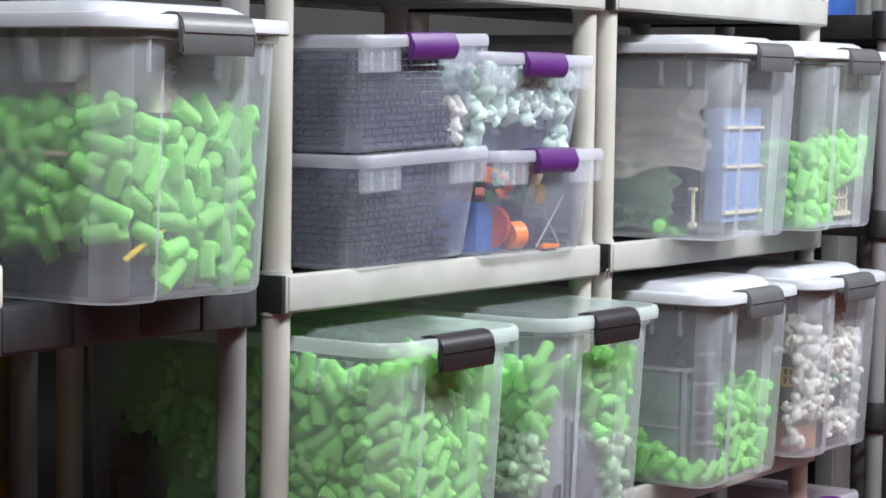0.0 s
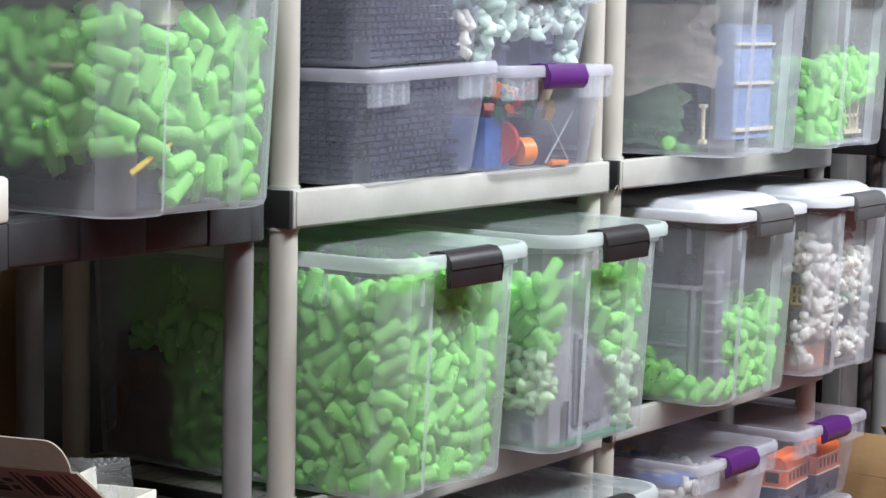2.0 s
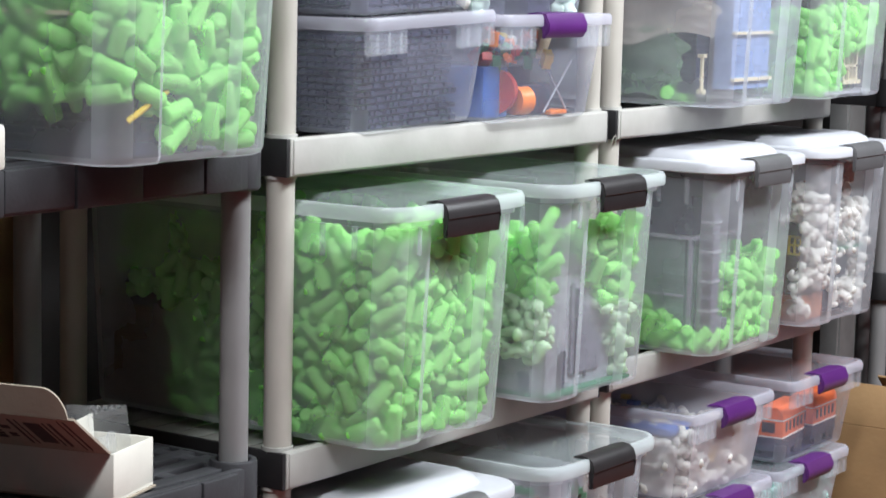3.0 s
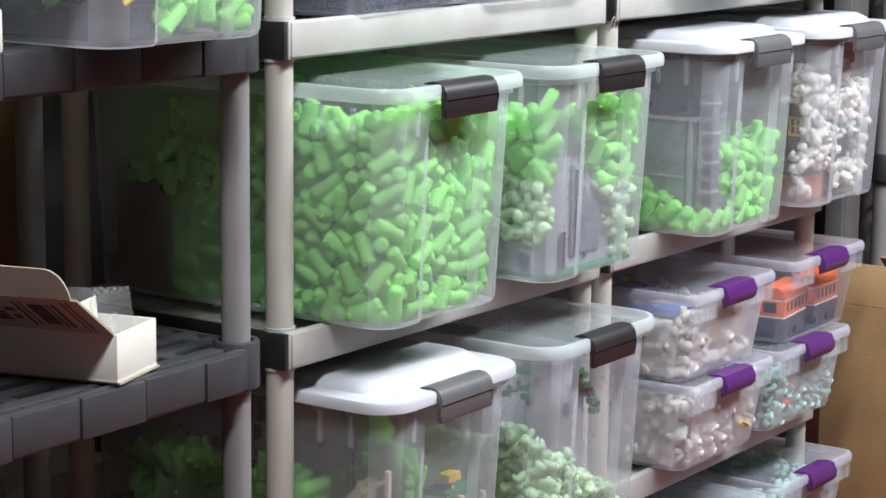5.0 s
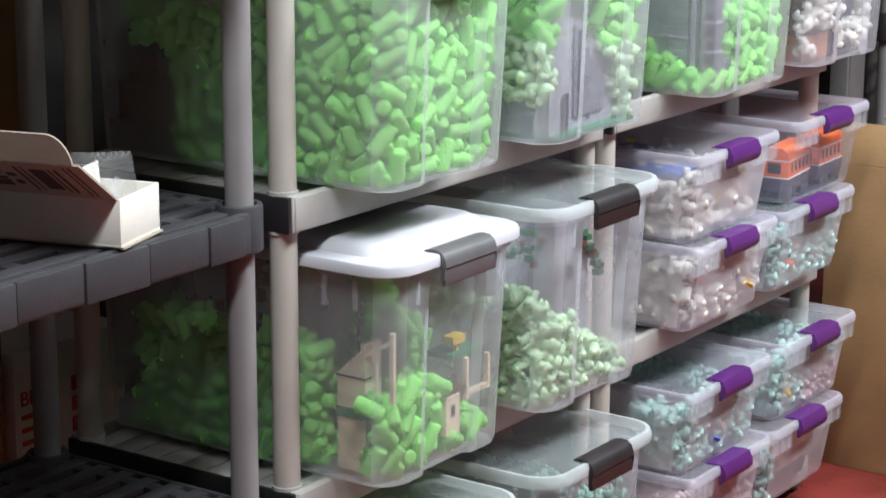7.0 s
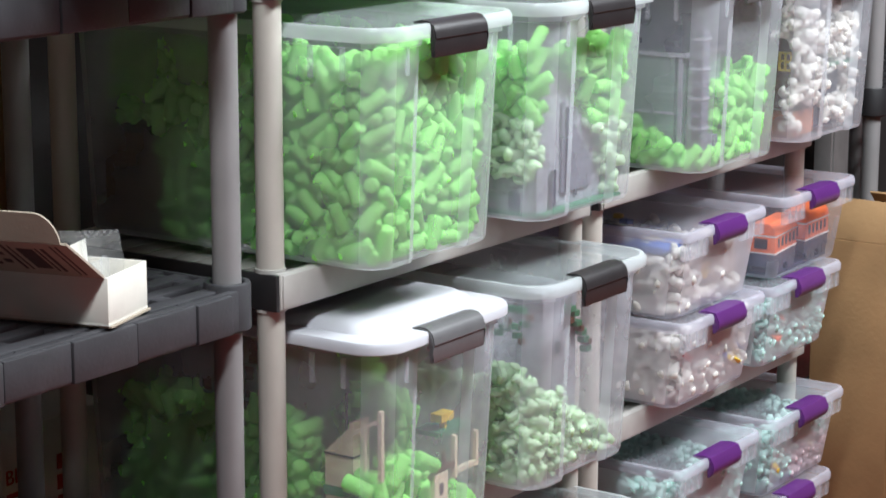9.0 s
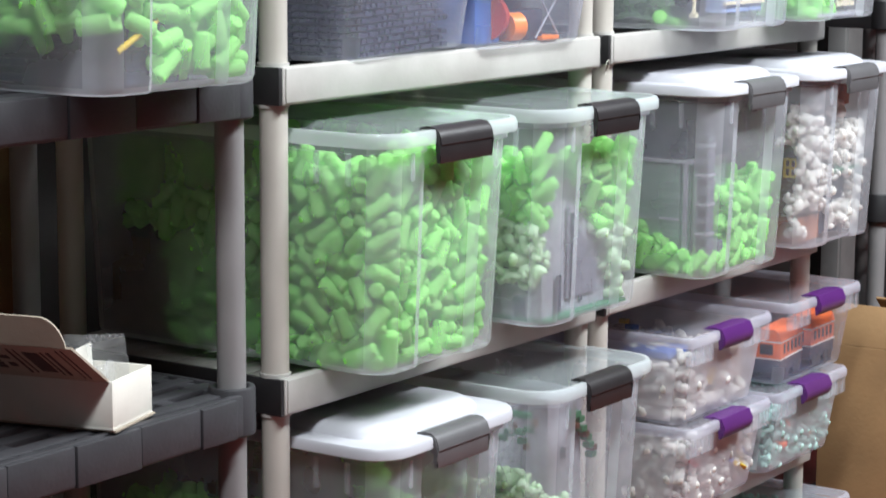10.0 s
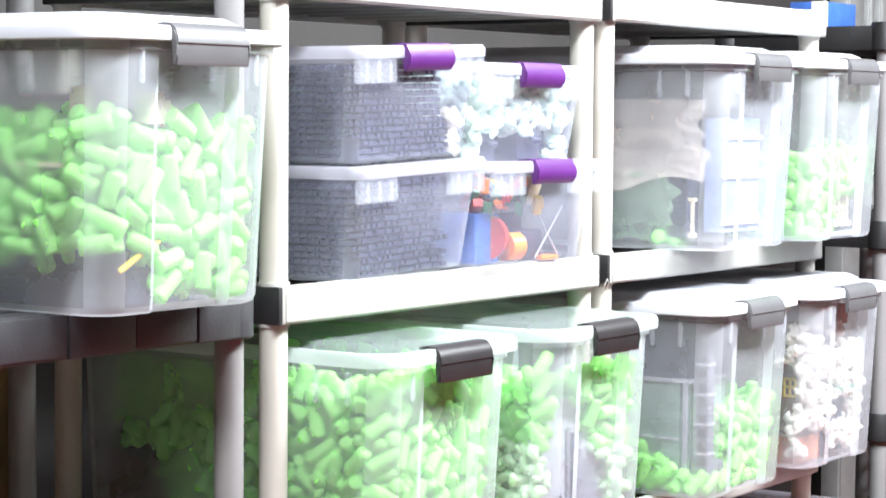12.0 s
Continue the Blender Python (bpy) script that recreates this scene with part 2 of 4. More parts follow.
def shelf(parent, z, colour, rail, lip, seams, PX):
    """One tray of the unit: lips, end rails, corner sleeves and an open lattice deck."""
    bm = bmesh.new()
    e = 0.034 if seams else 0.004
    block(bm, e, W - e, 0, 0.012, -lip, 0, 0.003)
    tray = part("shelf", bm, colour, parent)
    tray.location = (0, 0, z)
    shared("back_lip", colour, tray, ("back", colour, lip), (0, 0, 0), lambda bm: block(bm, 0.004, W - 0.004, D - 0.012, D, -lip, 0, 0.003))
    n, wide = 9, 0.0135 if seams else 0.0215
    sunk = 0.0 if seams else 0.013
    for i in range(n):  # long slats
        y = 0.012 + (D - 0.024) * (i + 0.5) / n
        shared("slat", colour, tray, ("slat", colour), (0, y, -sunk), lambda bm: block(bm, 0.006, W - 0.006, -wide, wide, -0.012, -0.001, 0.002))
    for i in range(9):  # cross ribs
        x = 0.03 + (W - 0.06) * i / 8
        shared("rib", colour, tray, ("rib", colour, lip), (x, 0, 0), lambda bm: block(bm, -0.012, 0.012, 0.012, D - 0.012, -lip + 0.006, -0.0025 - sunk, 0.001))
    if seams:  # panels part at narrow grooves, each second one further out
        cuts = [0.058, 0.130, 0.247, 0.364, 0.481, 0.598, 0.715, W - 0.058]
        for i, (e0, e1) in enumerate(zip(cuts, cuts[1:])):
            wide_gap = 0.0022 if i % 2 else 0.0006
            o, wd = (0.0065, 0.0040)[i % 2], e1 - e0
            shared("lip_panel", colour, tray, ("panel", colour, i, lip), (W - e1, 0, 0), lambda bm: block(bm, wide_gap, wd - 0.0006, -o, 0.004, -lip + (0.004 if i % 2 else 0.001), -0.003, 0.0022))
    else:
        shared("lip_panel", colour, tray, ("panel", colour, lip), (0, 0, 0), lambda bm: block(bm, 0.008, W - 0.008, -0.0025, 0.004, -lip + 0.003, -0.002, 0.0022))
    for x in (-0.003, W - 0.005):
        e = shared("end_rail", rail, tray, ("rail", rail, lip), (x, 0, 0), lambda bm: block(bm, 0, 0.008, 0.034 if seams else 0.002, D - 0.002, -lip, -0.001, 0.0015))
        if rail == "black_resin" and colour != rail:
            tagged(e, "black end rail")
    for x in (PX, W - PX):
        for y in (PY, D - PY):
            if seams:
                shared("corner_sleeve", colour, tray, ("sleeve", colour, lip), (x, y, 0), lambda bm: cup(bm, POST + 0.0035, 0.0325, -lip - 0.002, 0.007))
            else:
                shared("corner_sleeve", colour, tray, ("sleeve", colour, lip), (x, y, 0), lambda bm: rod(bm, (0, 0, -lip - 0.004), (0, 0, 0.004), POST + 0.0025, 20))
    return tray


def shelving(x0, y0, drop, colour, post, rail, lip, seams, label, group, top=None):
    o = P(x0, y0, -UP)
    unit = thing("shelving_unit", Matrix.Translation(o), label, "shelving", group)
    tops = [K * (z + UP - drop) for z in ([top] if top else TOPS[:1]) + TOPS[1:]]
    inset = 0.028 if colour == "grey_resin" else PX
    for z in tops:
        shelf(unit, z, colour, rail, lip, seams, inset)
    for x in (inset, W - inset):
        for y in (PY, D - PY):
            for a, b in list(zip(tops[1:], tops)) + [(0.0, tops[-1])]:
                bm = bmesh.new()
                rod(bm, (x, y, max(0, a)), (x, y, b - lip), POST, 24)
                part("post", bm, post, unit)
    return unit


PALE = "pale grey-white resin shelving unit with black end rails, filled with boxes"
shelving(0.0, 0.0, 0.0, "white_resin", "white_post", "black_resin", 0.053, False, PALE, "pale shelving units")
shelving(0.946, 0.0, 0.0, "white_resin", "white_post", "black_resin", 0.050, False, PALE, "pale shelving units")
shelving(-0.964, 0.0, 0.005, "grey_resin", "grey_post", "grey_resin", 0.058, True, "dark grey resin shelving unit with lattice shelves and paler posts", "dark shelving units", 2.15)
shelving(2.42, 0.08, 0.005, "black_resin", "grey_post", "black_resin", 0.055, True, "black resin shelving unit with pale grey posts", "dark shelving units")


# ---- storage boxes ----
TALL = dict(w0=0.304, w1=0.322, l0=0.560, l1=0.585, h=0.323, set0=0.028, set1=0.014, lw=0.360, ll=0.612, r=0.058)


def lid_mesh(w, l, r, z, skirt, dome, inset):
    bm = bmesh.new()
    loft(bm, [
        ring(w - 0.008, l - 0.008, r - 0.004, z - skirt, 0.004), ring(w, l, r, z - skirt + 0.002), ring(w, l, r, z - 0.005),
        ring(w - 0.005, l - 0.005, r - 0.002, z - 0.001, 0.0025), ring(w - 0.012, l - 0.012, r - 0.005, z, 0.006),
        ring(w - 0.07, l - 0.09, r - 0.012, z, 0.045), ring(w - 0.078, l - 0.10, r - 0.014, z + dome * 0.5, 0.05),
        ring(w - 0.10, l - 0.13, r - 0.018, z + dome, 0.065),
    ], False, True)
    return bm


def rim_mesh(w, l, r, z, skirt):
    bm = bmesh.new()
    loft(bm, [ring(w + 0.001, l + 0.001, r, z - skirt, -0.0005), ring(w + 0.002, l + 0.002, r, z - skirt + 0.003, -0.001), ring(w + 0.002, l + 0.002, r, z - 0.005, -0.001),
              ring(w - 0.004, l - 0.004, r - 0.002, z + 0.0008, 0.002), ring(w - 0.016, l - 0.016, r - 0.006, z + 0.001, 0.008)], False, False)
    return bm


def hazed_corners(body, mat, n):
    """Paints the bright haze of the moulded corners and the foot as milkier plastic."""
    body.data.materials.append(M[mat])
    for f in body.data.polygons:
        a = f.normal
        if f.center.z < 0.012 or (abs(a.x) > 0.25 and abs(a.y) > 0.25):
            f.material_index = 1
    if n == 6:  # steps beside the recess under the latch
        body.data.materials.append(M["step"])
        for f in body.data.polygons:
            if 0.055 < abs(f.center.x) < 0.080 and f.center.y < 0.12 and f.center.z > 0.004 and abs(f.normal.x) > 0.25:
                f.material_index = 2


def tall_box(m, lid, latch, label, group):
    t = TALL
    box = thing("storage_box", m, label, "storage box", group)
    h = t["h"]
    bm = bmesh.new()
    loft(bm, [
        ring(t["w0"] - 0.02, t["l0"] - 0.02, 0.040, 0.0, t["set0"] + 0.010, 7, (0.066, 0.010)), ring(t["w0"] - 0.006, t["l0"] - 0.006, 0.046, 0.003, t["set0"] + 0.003, 7, (0.069, 0.012)),
        ring(t["w0"], t["l0"], 0.048, 0.010, t["set0"], 7, (0.070, 0.013)), ring(t["w1"], t["l1"], 0.050, h - 0.012, t["set1"], 7, (0.074, 0.013)),
        ring(t["w1"] + 0.010, t["l1"] + 0.010, 0.052, h - 0.010, t["set1"] - 0.005, 7, (0.074, 0.013)), ring(t["w1"] + 0.010, t["l1"] + 0.010, 0.052, h, t["set1"] - 0.005, 7, (0.074, 0.013)),
    ])
    body = part("body", bm, "body", box)
    hazed_corners(body, "edge", 6)
    for x in (-t["w1"] / 2 - 0.004, t["w1"] / 2 + 0.001):
        for y in (0.075, 0.13, 0.30):
            bm = bmesh.new()
            block(bm, x, x + 0.003, y, y + 0.009, h - 0.056, h - 0.010, 0.001)
            part("rib", bm, "rim", body)
    for x in (-0.106, 0.102):
        bm = bmesh.new()
        block(bm, x, x + 0.004, t["set1"] - 0.004, t["set1"] + 0.002, h - 0.050, h - 0.010, 0.001)
        part("rib", bm, "rim", body)
    top = h + 0.018
    lo = part("lid", lid_mesh(t["lw"], t["ll"], t["r"], top, 0.019, 0.015 if lid == "white" else 0.008, 0.03), "lid_white" if lid == "white" else "lid_clear", box, "white lid" if lid == "white" else "milky translucent lid")
    if lid != "white":
        part("lid_rim", rim_mesh(t["lw"], t["ll"], t["r"], top, 0.019), "lid_rim", lo)
    for side in (0, 1):
        bm = bmesh.new()
        prof = [(0.030, top + 0.0015), (0.016, top + 0.0045), (0.004, top + 0.003), (-0.004, top - 0.003), (-0.0075, top - 0.012), (-0.0085, top - 0.020),
                (-0.0065, top - 0.022), (-0.0070, top - 0.043), (-0.0055, top - 0.0465), (0.000, top - 0.046), (0.000, top - 0.005), (0.030, top - 0.002)]
        if side:
            prof = [(t["ll"] - y, z) for y, z in prof]
        prism(bm, prof, -0.067, 0.067)
        bmesh.ops.bevel(bm, geom=[e for e in bm.edges if abs(e.verts[0].co.x - e.verts[1].co.x) < 1e-5], offset=0.0018, segments=2, affect="EDGES")
        part("latch", bm, latch, box, ("black" if latch == "latch_black" else "grey") + " plastic latch")
    return box


FLAT = dict(w0=0.290, w1=0.310, l0=0.375, l1=0.400, h=0.149, set0=0.032, set1=0.014, lw=0.332, ll=0.426, r=0.026)


def flat_box(m, label, group, latched=True, sheet="clear", dish=0.004):
    t = FLAT
    box = thing("clip_box", m, label, "storage box", group)
    h = t["h"]
    bm = bmesh.new()
    loft(bm, [
        ring(t["w0"] - 0.02, t["l0"] - 0.02, 0.022, 0.0, t["set0"] + 0.010), ring(t["w0"] - 0.005, t["l0"] - 0.005, 0.024, 0.003, t["set0"] + 0.0025),
        ring(t["w0"], t["l0"], 0.025, 0.009, t["set0"]), ring(t["w1"] - 0.004, t["l1"] - 0.004, 0.026, h - 0.040, t["set1"] + 0.003),
        ring(t["w1"], t["l1"], 0.026, h, t["set1"]),
    ])
    body = part("body", bm, sheet, box)
    hazed_corners(body, "thin_edge", 5)
    for x0, x1 in ((-0.158, -0.066), (0.066, 0.158)):  # stepped-out rim pieces beside the latch
        for y0, y1 in ((0.006, 0.016), (t["ll"] - 0.016, t["ll"] - 0.006)):
            bm = bmesh.new()
            block(bm, x0, x1, y0, y1, h - 0.036, h - 0.001, 0.003)
            collar = part("rim_piece", bm, "rim", body)
            for k in range(3):
                bm = bmesh.new()
                x, yy = x0 + 0.016 + k * 0.028, y0 - 0.0022 if y0 < 0.1 else y1 - 0.0005
                block(bm, x, x + 0.003, yy, yy + 0.0027, h - 0.034, h - 0.004)
                part("rib", bm, "rim", collar)
    top = h + 0.016
    lo = part("lid", lid_mesh(t["lw"], t["ll"], t["r"], top, 0.017, -dish, 0.03), "lid_lilac", box, "clear lid with a lilac cast")
    part("lid_rim", rim_mesh(t["lw"], t["ll"], t["r"], top, 0.017), "lilac_rim", lo)
    for side in ((0, 1) if latched else (1,)):
        bm = bmesh.new()
        prof = [(0.034, top + 0.001), (0.012, top + 0.004), (-0.002, top + 0.002), (-0.010, top - 0.014), (-0.009, top - 0.026), (-0.002, top - 0.035), (0.003, top - 0.036), (0.003, top - 0.006), (0.034, top - 0.002)]
        if side:
            prof = [(t["ll"] - y, z) for y, z in prof]
        prism(bm, prof, -0.058, 0.058)
        bmesh.ops.bevel(bm, geom=[e for e in bm.edges if abs(e.verts[0].co.x - e.verts[1].co.x) < 1e-5], offset=0.002, segments=2, affect="EDGES")
        part("latch", bm, "latch_purple", box, "purple plastic latch")
    return box


def place(cx, ylid, z, turn=0.0, roll=0.0):
    return Matrix.Translation(P(cx, ylid, z)) @ pose(0, 0, 0, 0, roll, turn)


TB = {}
for key, cx, y, z, lid, latch, what in (
    ("A", 0.250, -0.150, 0.836, "clear", "latch_black", "tall frosted clear box with black latches, full of green foam"),
    ("B", 0.707, -0.150, 0.836, "clear", "latch_black", "tall frosted clear box, black latches, foam and grey model"),
    ("C", 1.274, -0.150, 0.836, "white", "latch_grey", "tall frosted white-lidded box with grey latches, half empty"),
    ("J", 1.715, -0.150, 0.836, "white", "latch_grey", "tall frosted white-lidded box, white foam and a brown model"),
    ("G", 1.289, -0.150, 1.300, "white", "latch_grey", "tall frosted box with a white lid, holding a bagged model"),
    ("I", 1.707, -0.150, 1.300, "white", "latch_grey", "tall frosted box with a white lid, part filled with green foam"),
    ("D", 0.247, -0.150, 0.369, "white", "latch_grey", "tall frosted white-lidded box, green foam and cream models"),
    ("E", 0.700, -0.150, 0.369, "clear", "latch_black", "tall frosted clear box with black latches, holding pale mint foam"),
    ("F", 0.700, -0.150, -0.100, "clear", "latch_black", "tall frosted clear box with black latches on the lowest shelf"),
    ("N", 0.247, -0.150, -0.100, "clear", "latch_black", "tall frosted clear box with black latches on the lowest shelf"),
    ("H", -0.319, -0.136, 1.295, "white", "latch_grey", "tall frosted white-lidded box on dark shelf, holding green foam"),
):
    TB[key] = place(cx, y, z)
    tall_box(TB[key], lid, latch, what, "tall storage boxes")

FB = {}
for key, cx, y, z, roll, latched, what in (
    ("L1", 0.312, -0.045, 1.300, -2.0, False, "clear clip box packed with dark toy track, its front latch missing"),
    ("L2", 0.308, -0.045, 1.480, -2.0, True, "clear clip box with a purple latch, packed with dark toy track"),
    ("L3", 0.658, -0.055, 1.297, 0.0, True, "clear clip box with a purple latch, holding coloured toy pieces"),
    ("L4", 0.618, -0.055, 1.457, 0.0, True, "clear clip box with purple latch, white foam and grey toys"),
    ("P1", 1.280, -0.100, 0.369, 0.0, True, "clear clip box with purple latches, full of white foam"),
    ("P2", 1.272, -0.100, 0.547, 0.0, True, "clear clip box with purple latches, holding foam and small toy parts"),
    ("P3", 1.650, -0.100, 0.369, 0.0, True, "clear clip box with purple latches, full of aqua foam"),
    ("P4", 1.705, -0.100, 0.547, 0.0, True, "clear clip box with purple latches, holding orange toy railcars"),
    ("P5", 1.288, -0.100, -0.100, 0.0, True, "clear clip box with purple latches on the lowest shelf"),
    ("P6", 1.276, -0.100, 0.078, 0.0, True, "clear clip box with purple latches, full of aqua foam"),
    ("P7", 1.642, -0.100, -0.100, 0.0, True, "clear clip box with purple latches, holding a dark toy train"),
    ("P8", 1.690, -0.100, 0.078, 0.0, True, "clear clip box with purple latches, holding aqua and pink foam"),
):
    FB[key] = place(cx, y, z, 0.0, roll)
    flat_box(FB[key], what, "clip boxes", latched, "clear" if key[0] == "L" or key == "P4" else "milky", 0.016 if key == "L3" else 0.004)


# ---- foam packing ----
def tube_base(n=12):
    prof = [(0.50, -0.5), (0.80, -0.492), (0.95, -0.462), (1.0, -0.41), (0.985, 0.0), (1.0, 0.41), (0.95, 0.462), (0.80, 0.492), (0.50, 0.5)]
    v = [(r * math.cos(2 * math.pi * i / n), r * math.sin(2 * math.pi * i / n), z) for r, z in prof for i in range(n)]
    f = [(k * n + i, k * n + (i + 1) % n, (k + 1) * n + (i + 1) % n, (k + 1) * n + i) for k in range(len(prof) - 1) for i in range(n)]
    f += [tuple(range(n))[::-1], tuple(range((len(prof) - 1) * n, len(prof) * n))]
    return np.array(v), f


def curl_base(n=8):
    """A puffy s-shaped piece, cut from a thick strip."""
    v, steps = [], 11
    path = [Vector((0, 0.95 * math.sin(math.pi * (k / (steps - 1) * 2 - 1) * 0.95), 1.25 * (k / (steps - 1) * 2 - 1))) for k in range(steps)]
    for k in range(steps):
        t = (path[min(k + 1, steps - 1)] - path[max(k - 1, 0)]).normalized()
        u = Vector((0, t.z, -t.y))
        r = (0.30, 0.46, 0.50, 0.44, 0.46, 0.50, 0.46, 0.44, 0.50, 0.46, 0.30)[k]
        for i in range(n):
            b = 2 * math.pi * (i + 0.5) / n
            c, d = math.copysign(abs(math.cos(b)) ** 0.7, math.cos(b)), math.copysign(abs(math.sin(b)) ** 0.7, math.sin(b))
            v.append(tuple(path[k] + u * (r * c) + Vector((r * d * 1.75, 0, 0))))
    f = [(k * n + i, k * n + (i + 1) % n, (k + 1) * n + (i + 1) % n, (k + 1) * n + i) for k in range(steps - 1) for i in range(n)]
    f += [tuple(range(n))[::-1], tuple(range((steps - 1) * n, steps * n))]
    return np.array(v), f


BASES = {"tube": tube_base(), "curl": curl_base()}


def foam(m, dims, mat, shape, fill, seed, label, size=(0.0112, 0.049), pitch=0.0195, name="packing_foam"):
    """Loose foam pieces inside a box: fill(x, y, z) says where, in shares of the box (0..1 across, back and up).
    They are dropped in from the walls inwards, layer behind layer, each kept clear of those before it."""
    rnd = random.Random(seed)
    t = dims
    h = t["h"] - 0.012
    base, faces = BASES[shape]
    rad, length = size
    tube = shape == "tube"
    if not tube:
        length = rad * 3.6
    out_v, out_f = [], []
    cr = 0.050 if t is TALL else 0.026
    notch = 0.013 if t is TALL else 0.0
    reach = length / 2 - rad * 0.8
    balls = np.full((24000, 3), 9.0)
    count = [0]

    def half(z):
        k = z / t["h"]
        return (t["w0"] + (t["w1"] - t["w0"]) * k) / 2, t["set0"] + (t["set1"] - t["set0"]) * k + notch, t["set0"] + t["l0"] + (t["set1"] + t["l1"] - t["set0"] - t["l0"]) * k

    def inside(x, y, z):
        """Depth behind the nearest wall, and the way away from it."""
        hw, f, b = half(z)
        cy, hl = (f + b) / 2, (b - f) / 2
        qx, qy = abs(x) - (hw - cr), abs(y - cy) - (hl - cr)
        sx, sy = math.copysign(1, x), math.copysign(1, y - cy)
        if qx > 0 and qy > 0:
            d = math.hypot(qx, qy)
            return cr - d, Vector((-sx * qx / d, -sy * qy / d, 0))
        if qx > qy:
            return cr - qx, Vector((-sx, 0, 0))
        return cr - qy, Vector((0, -sy, 0))

    def add(c, axis):
        axis = axis.normalized()
        q = axis.to_track_quat("Z", "Y").to_matrix() @ Matrix.Rotation(rnd.uniform(0, 6.28), 3, "Z")
        s = rnd.uniform(0.93, 1.06)
        if tube:
            sc = np.array((rad * s * rnd.uniform(0.94, 1.04), rad * s, length * rnd.uniform(0.86, 1.08)))
        else:
            sc = np.array((rad * s * rnd.uniform(0.8, 1.1), rad * s * rnd.uniform(0.85, 1.1), rad * s))
        v = base * sc
        v[:, 0] += 0.08 * rad * rnd.uniform(-1, 1) * (2 * base[:, 2]) ** 2
        v = v @ np.array(q).T + np.array(c)
        o = len(out_v) * len(base)
        out_v.append(v)
        out_f.extend([tuple(i + o for i in f) for f in faces])

    def clear(c, axis, gap):
        pts = np.array([c - axis * reach, c, c + axis * reach])
        n = count[0]
        if n and ((balls[None, :n] - pts[:, None]) ** 2).sum(2).min() < gap * gap:
            return False
        balls[n:n + 3] = pts
        count[0] = n + 3
        return True

    passes = ((0, 1.78, 9000), (0.0015, 1.60, 8000), (0.006, 1.42, 7000), (0.013, 1.30, 5000), (0.024, 1.3, 2500))
    for layer, gap, tries in passes:
        for _ in range(tries if tube else int(tries * 0.8)):
            z = rnd.uniform(rad, h)
            hw, f, b = half(z)
            side, front = b - f - 0.08, 2 * hw
            u = rnd.uniform(0, 2 * side + front)
            if u < side:
                p = Vector((-hw + 0.001, f + u, z))
            elif u < side + front:
                p = Vector((-hw + u - side, f + 0.001, z))
            else:
                p = Vector((hw - 0.001, f + u - side - front, z))
            d, n = inside(p.x, p.y, z)
            if not fill((p.x + hw) / (2 * hw), (p.y - f) / (b - f), z / h):
                continue
            a = rnd.uniform(0, math.pi)
            axis = n.cross(Vector((0, 0, 1))) * math.cos(a) + Vector((0, 0, math.sin(a))) + n * (rnd.gauss(0, 0.2) if rnd.random() < 0.90 else rnd.choice((-1, 1)) * rnd.uniform(0.5, 3))
            axis.normalize()
            low = rad + reach * abs(axis.z) + 0.004
            c = p.copy()
            c.z = max(z, low) if z < low + 0.02 else z
            if c.z < low:
                continue
            for e in (-1, 1, 0):
                q = c + axis * (reach * e)
                d, n2 = inside(q.x, q.y, q.z)
                if d < rad * 1.04 + layer:
                    c += n2 * (rad * 1.04 + layer - d)
            if not fill((p.x + hw) / (2 * hw), (p.y - f) / (b - f), c.z / h):
                continue
            if clear(c, axis, rad * (gap if tube else gap * 0.62)):
                add(c, axis)
    # the inside, which only closes the gaps between the outer pieces
    nz, ny, nx = int(h / pitch), int(t["l0"] / pitch), int(t["w0"] / pitch)
    for k in range(nz):
        for j in range(ny):
            for i in range(nx):
                z = (k + 0.5) * pitch + rnd.uniform(-0.3, 0.3) * pitch
                hw, f, b = half(z)
                x = -hw + (i + 0.5) * 2 * hw / nx + rnd.uniform(-0.3, 0.3) * pitch
                y = f + (j + 0.5) * (b - f) / ny + rnd.uniform(-0.3, 0.3) * pitch
                d, n = inside(x, y, z)
                if not 0.030 < d < 0.070 or j > ny * 0.8 or not fill((x + hw) / (2 * hw), (y - f) / (b - f), z / h):
                    continue
                axis = Vector((rnd.gauss(0, 1), rnd.gauss(0, 1), rnd.gauss(0, 0.7)))
                if z - length / 2 * abs(axis.normalized().z) < 0.004:
                    axis.z *= 0.1
                add(Vector((x, y, max(z, rad + 0.004))), axis)
    if not out_v:
        return None
    me = bpy.data.meshes.new(name)
    me.from_pydata(np.concatenate(out_v).tolist(), [], out_f)
    me.materials.append(M[mat])
    me.polygons.foreach_set("use_smooth", [True] * len(me.polygons))
    me.update()
    ob = new(name, me)
    ob.matrix_world = m
    return tagged(ob, label, "packing foam", kind="stuff")


def wavy(x, y, level, amp=0.06, f=9.0, o=0.0):
    return level + amp * noise.noise(Vector((x * f * 0.5 + o, y * f * 0.5, o)))


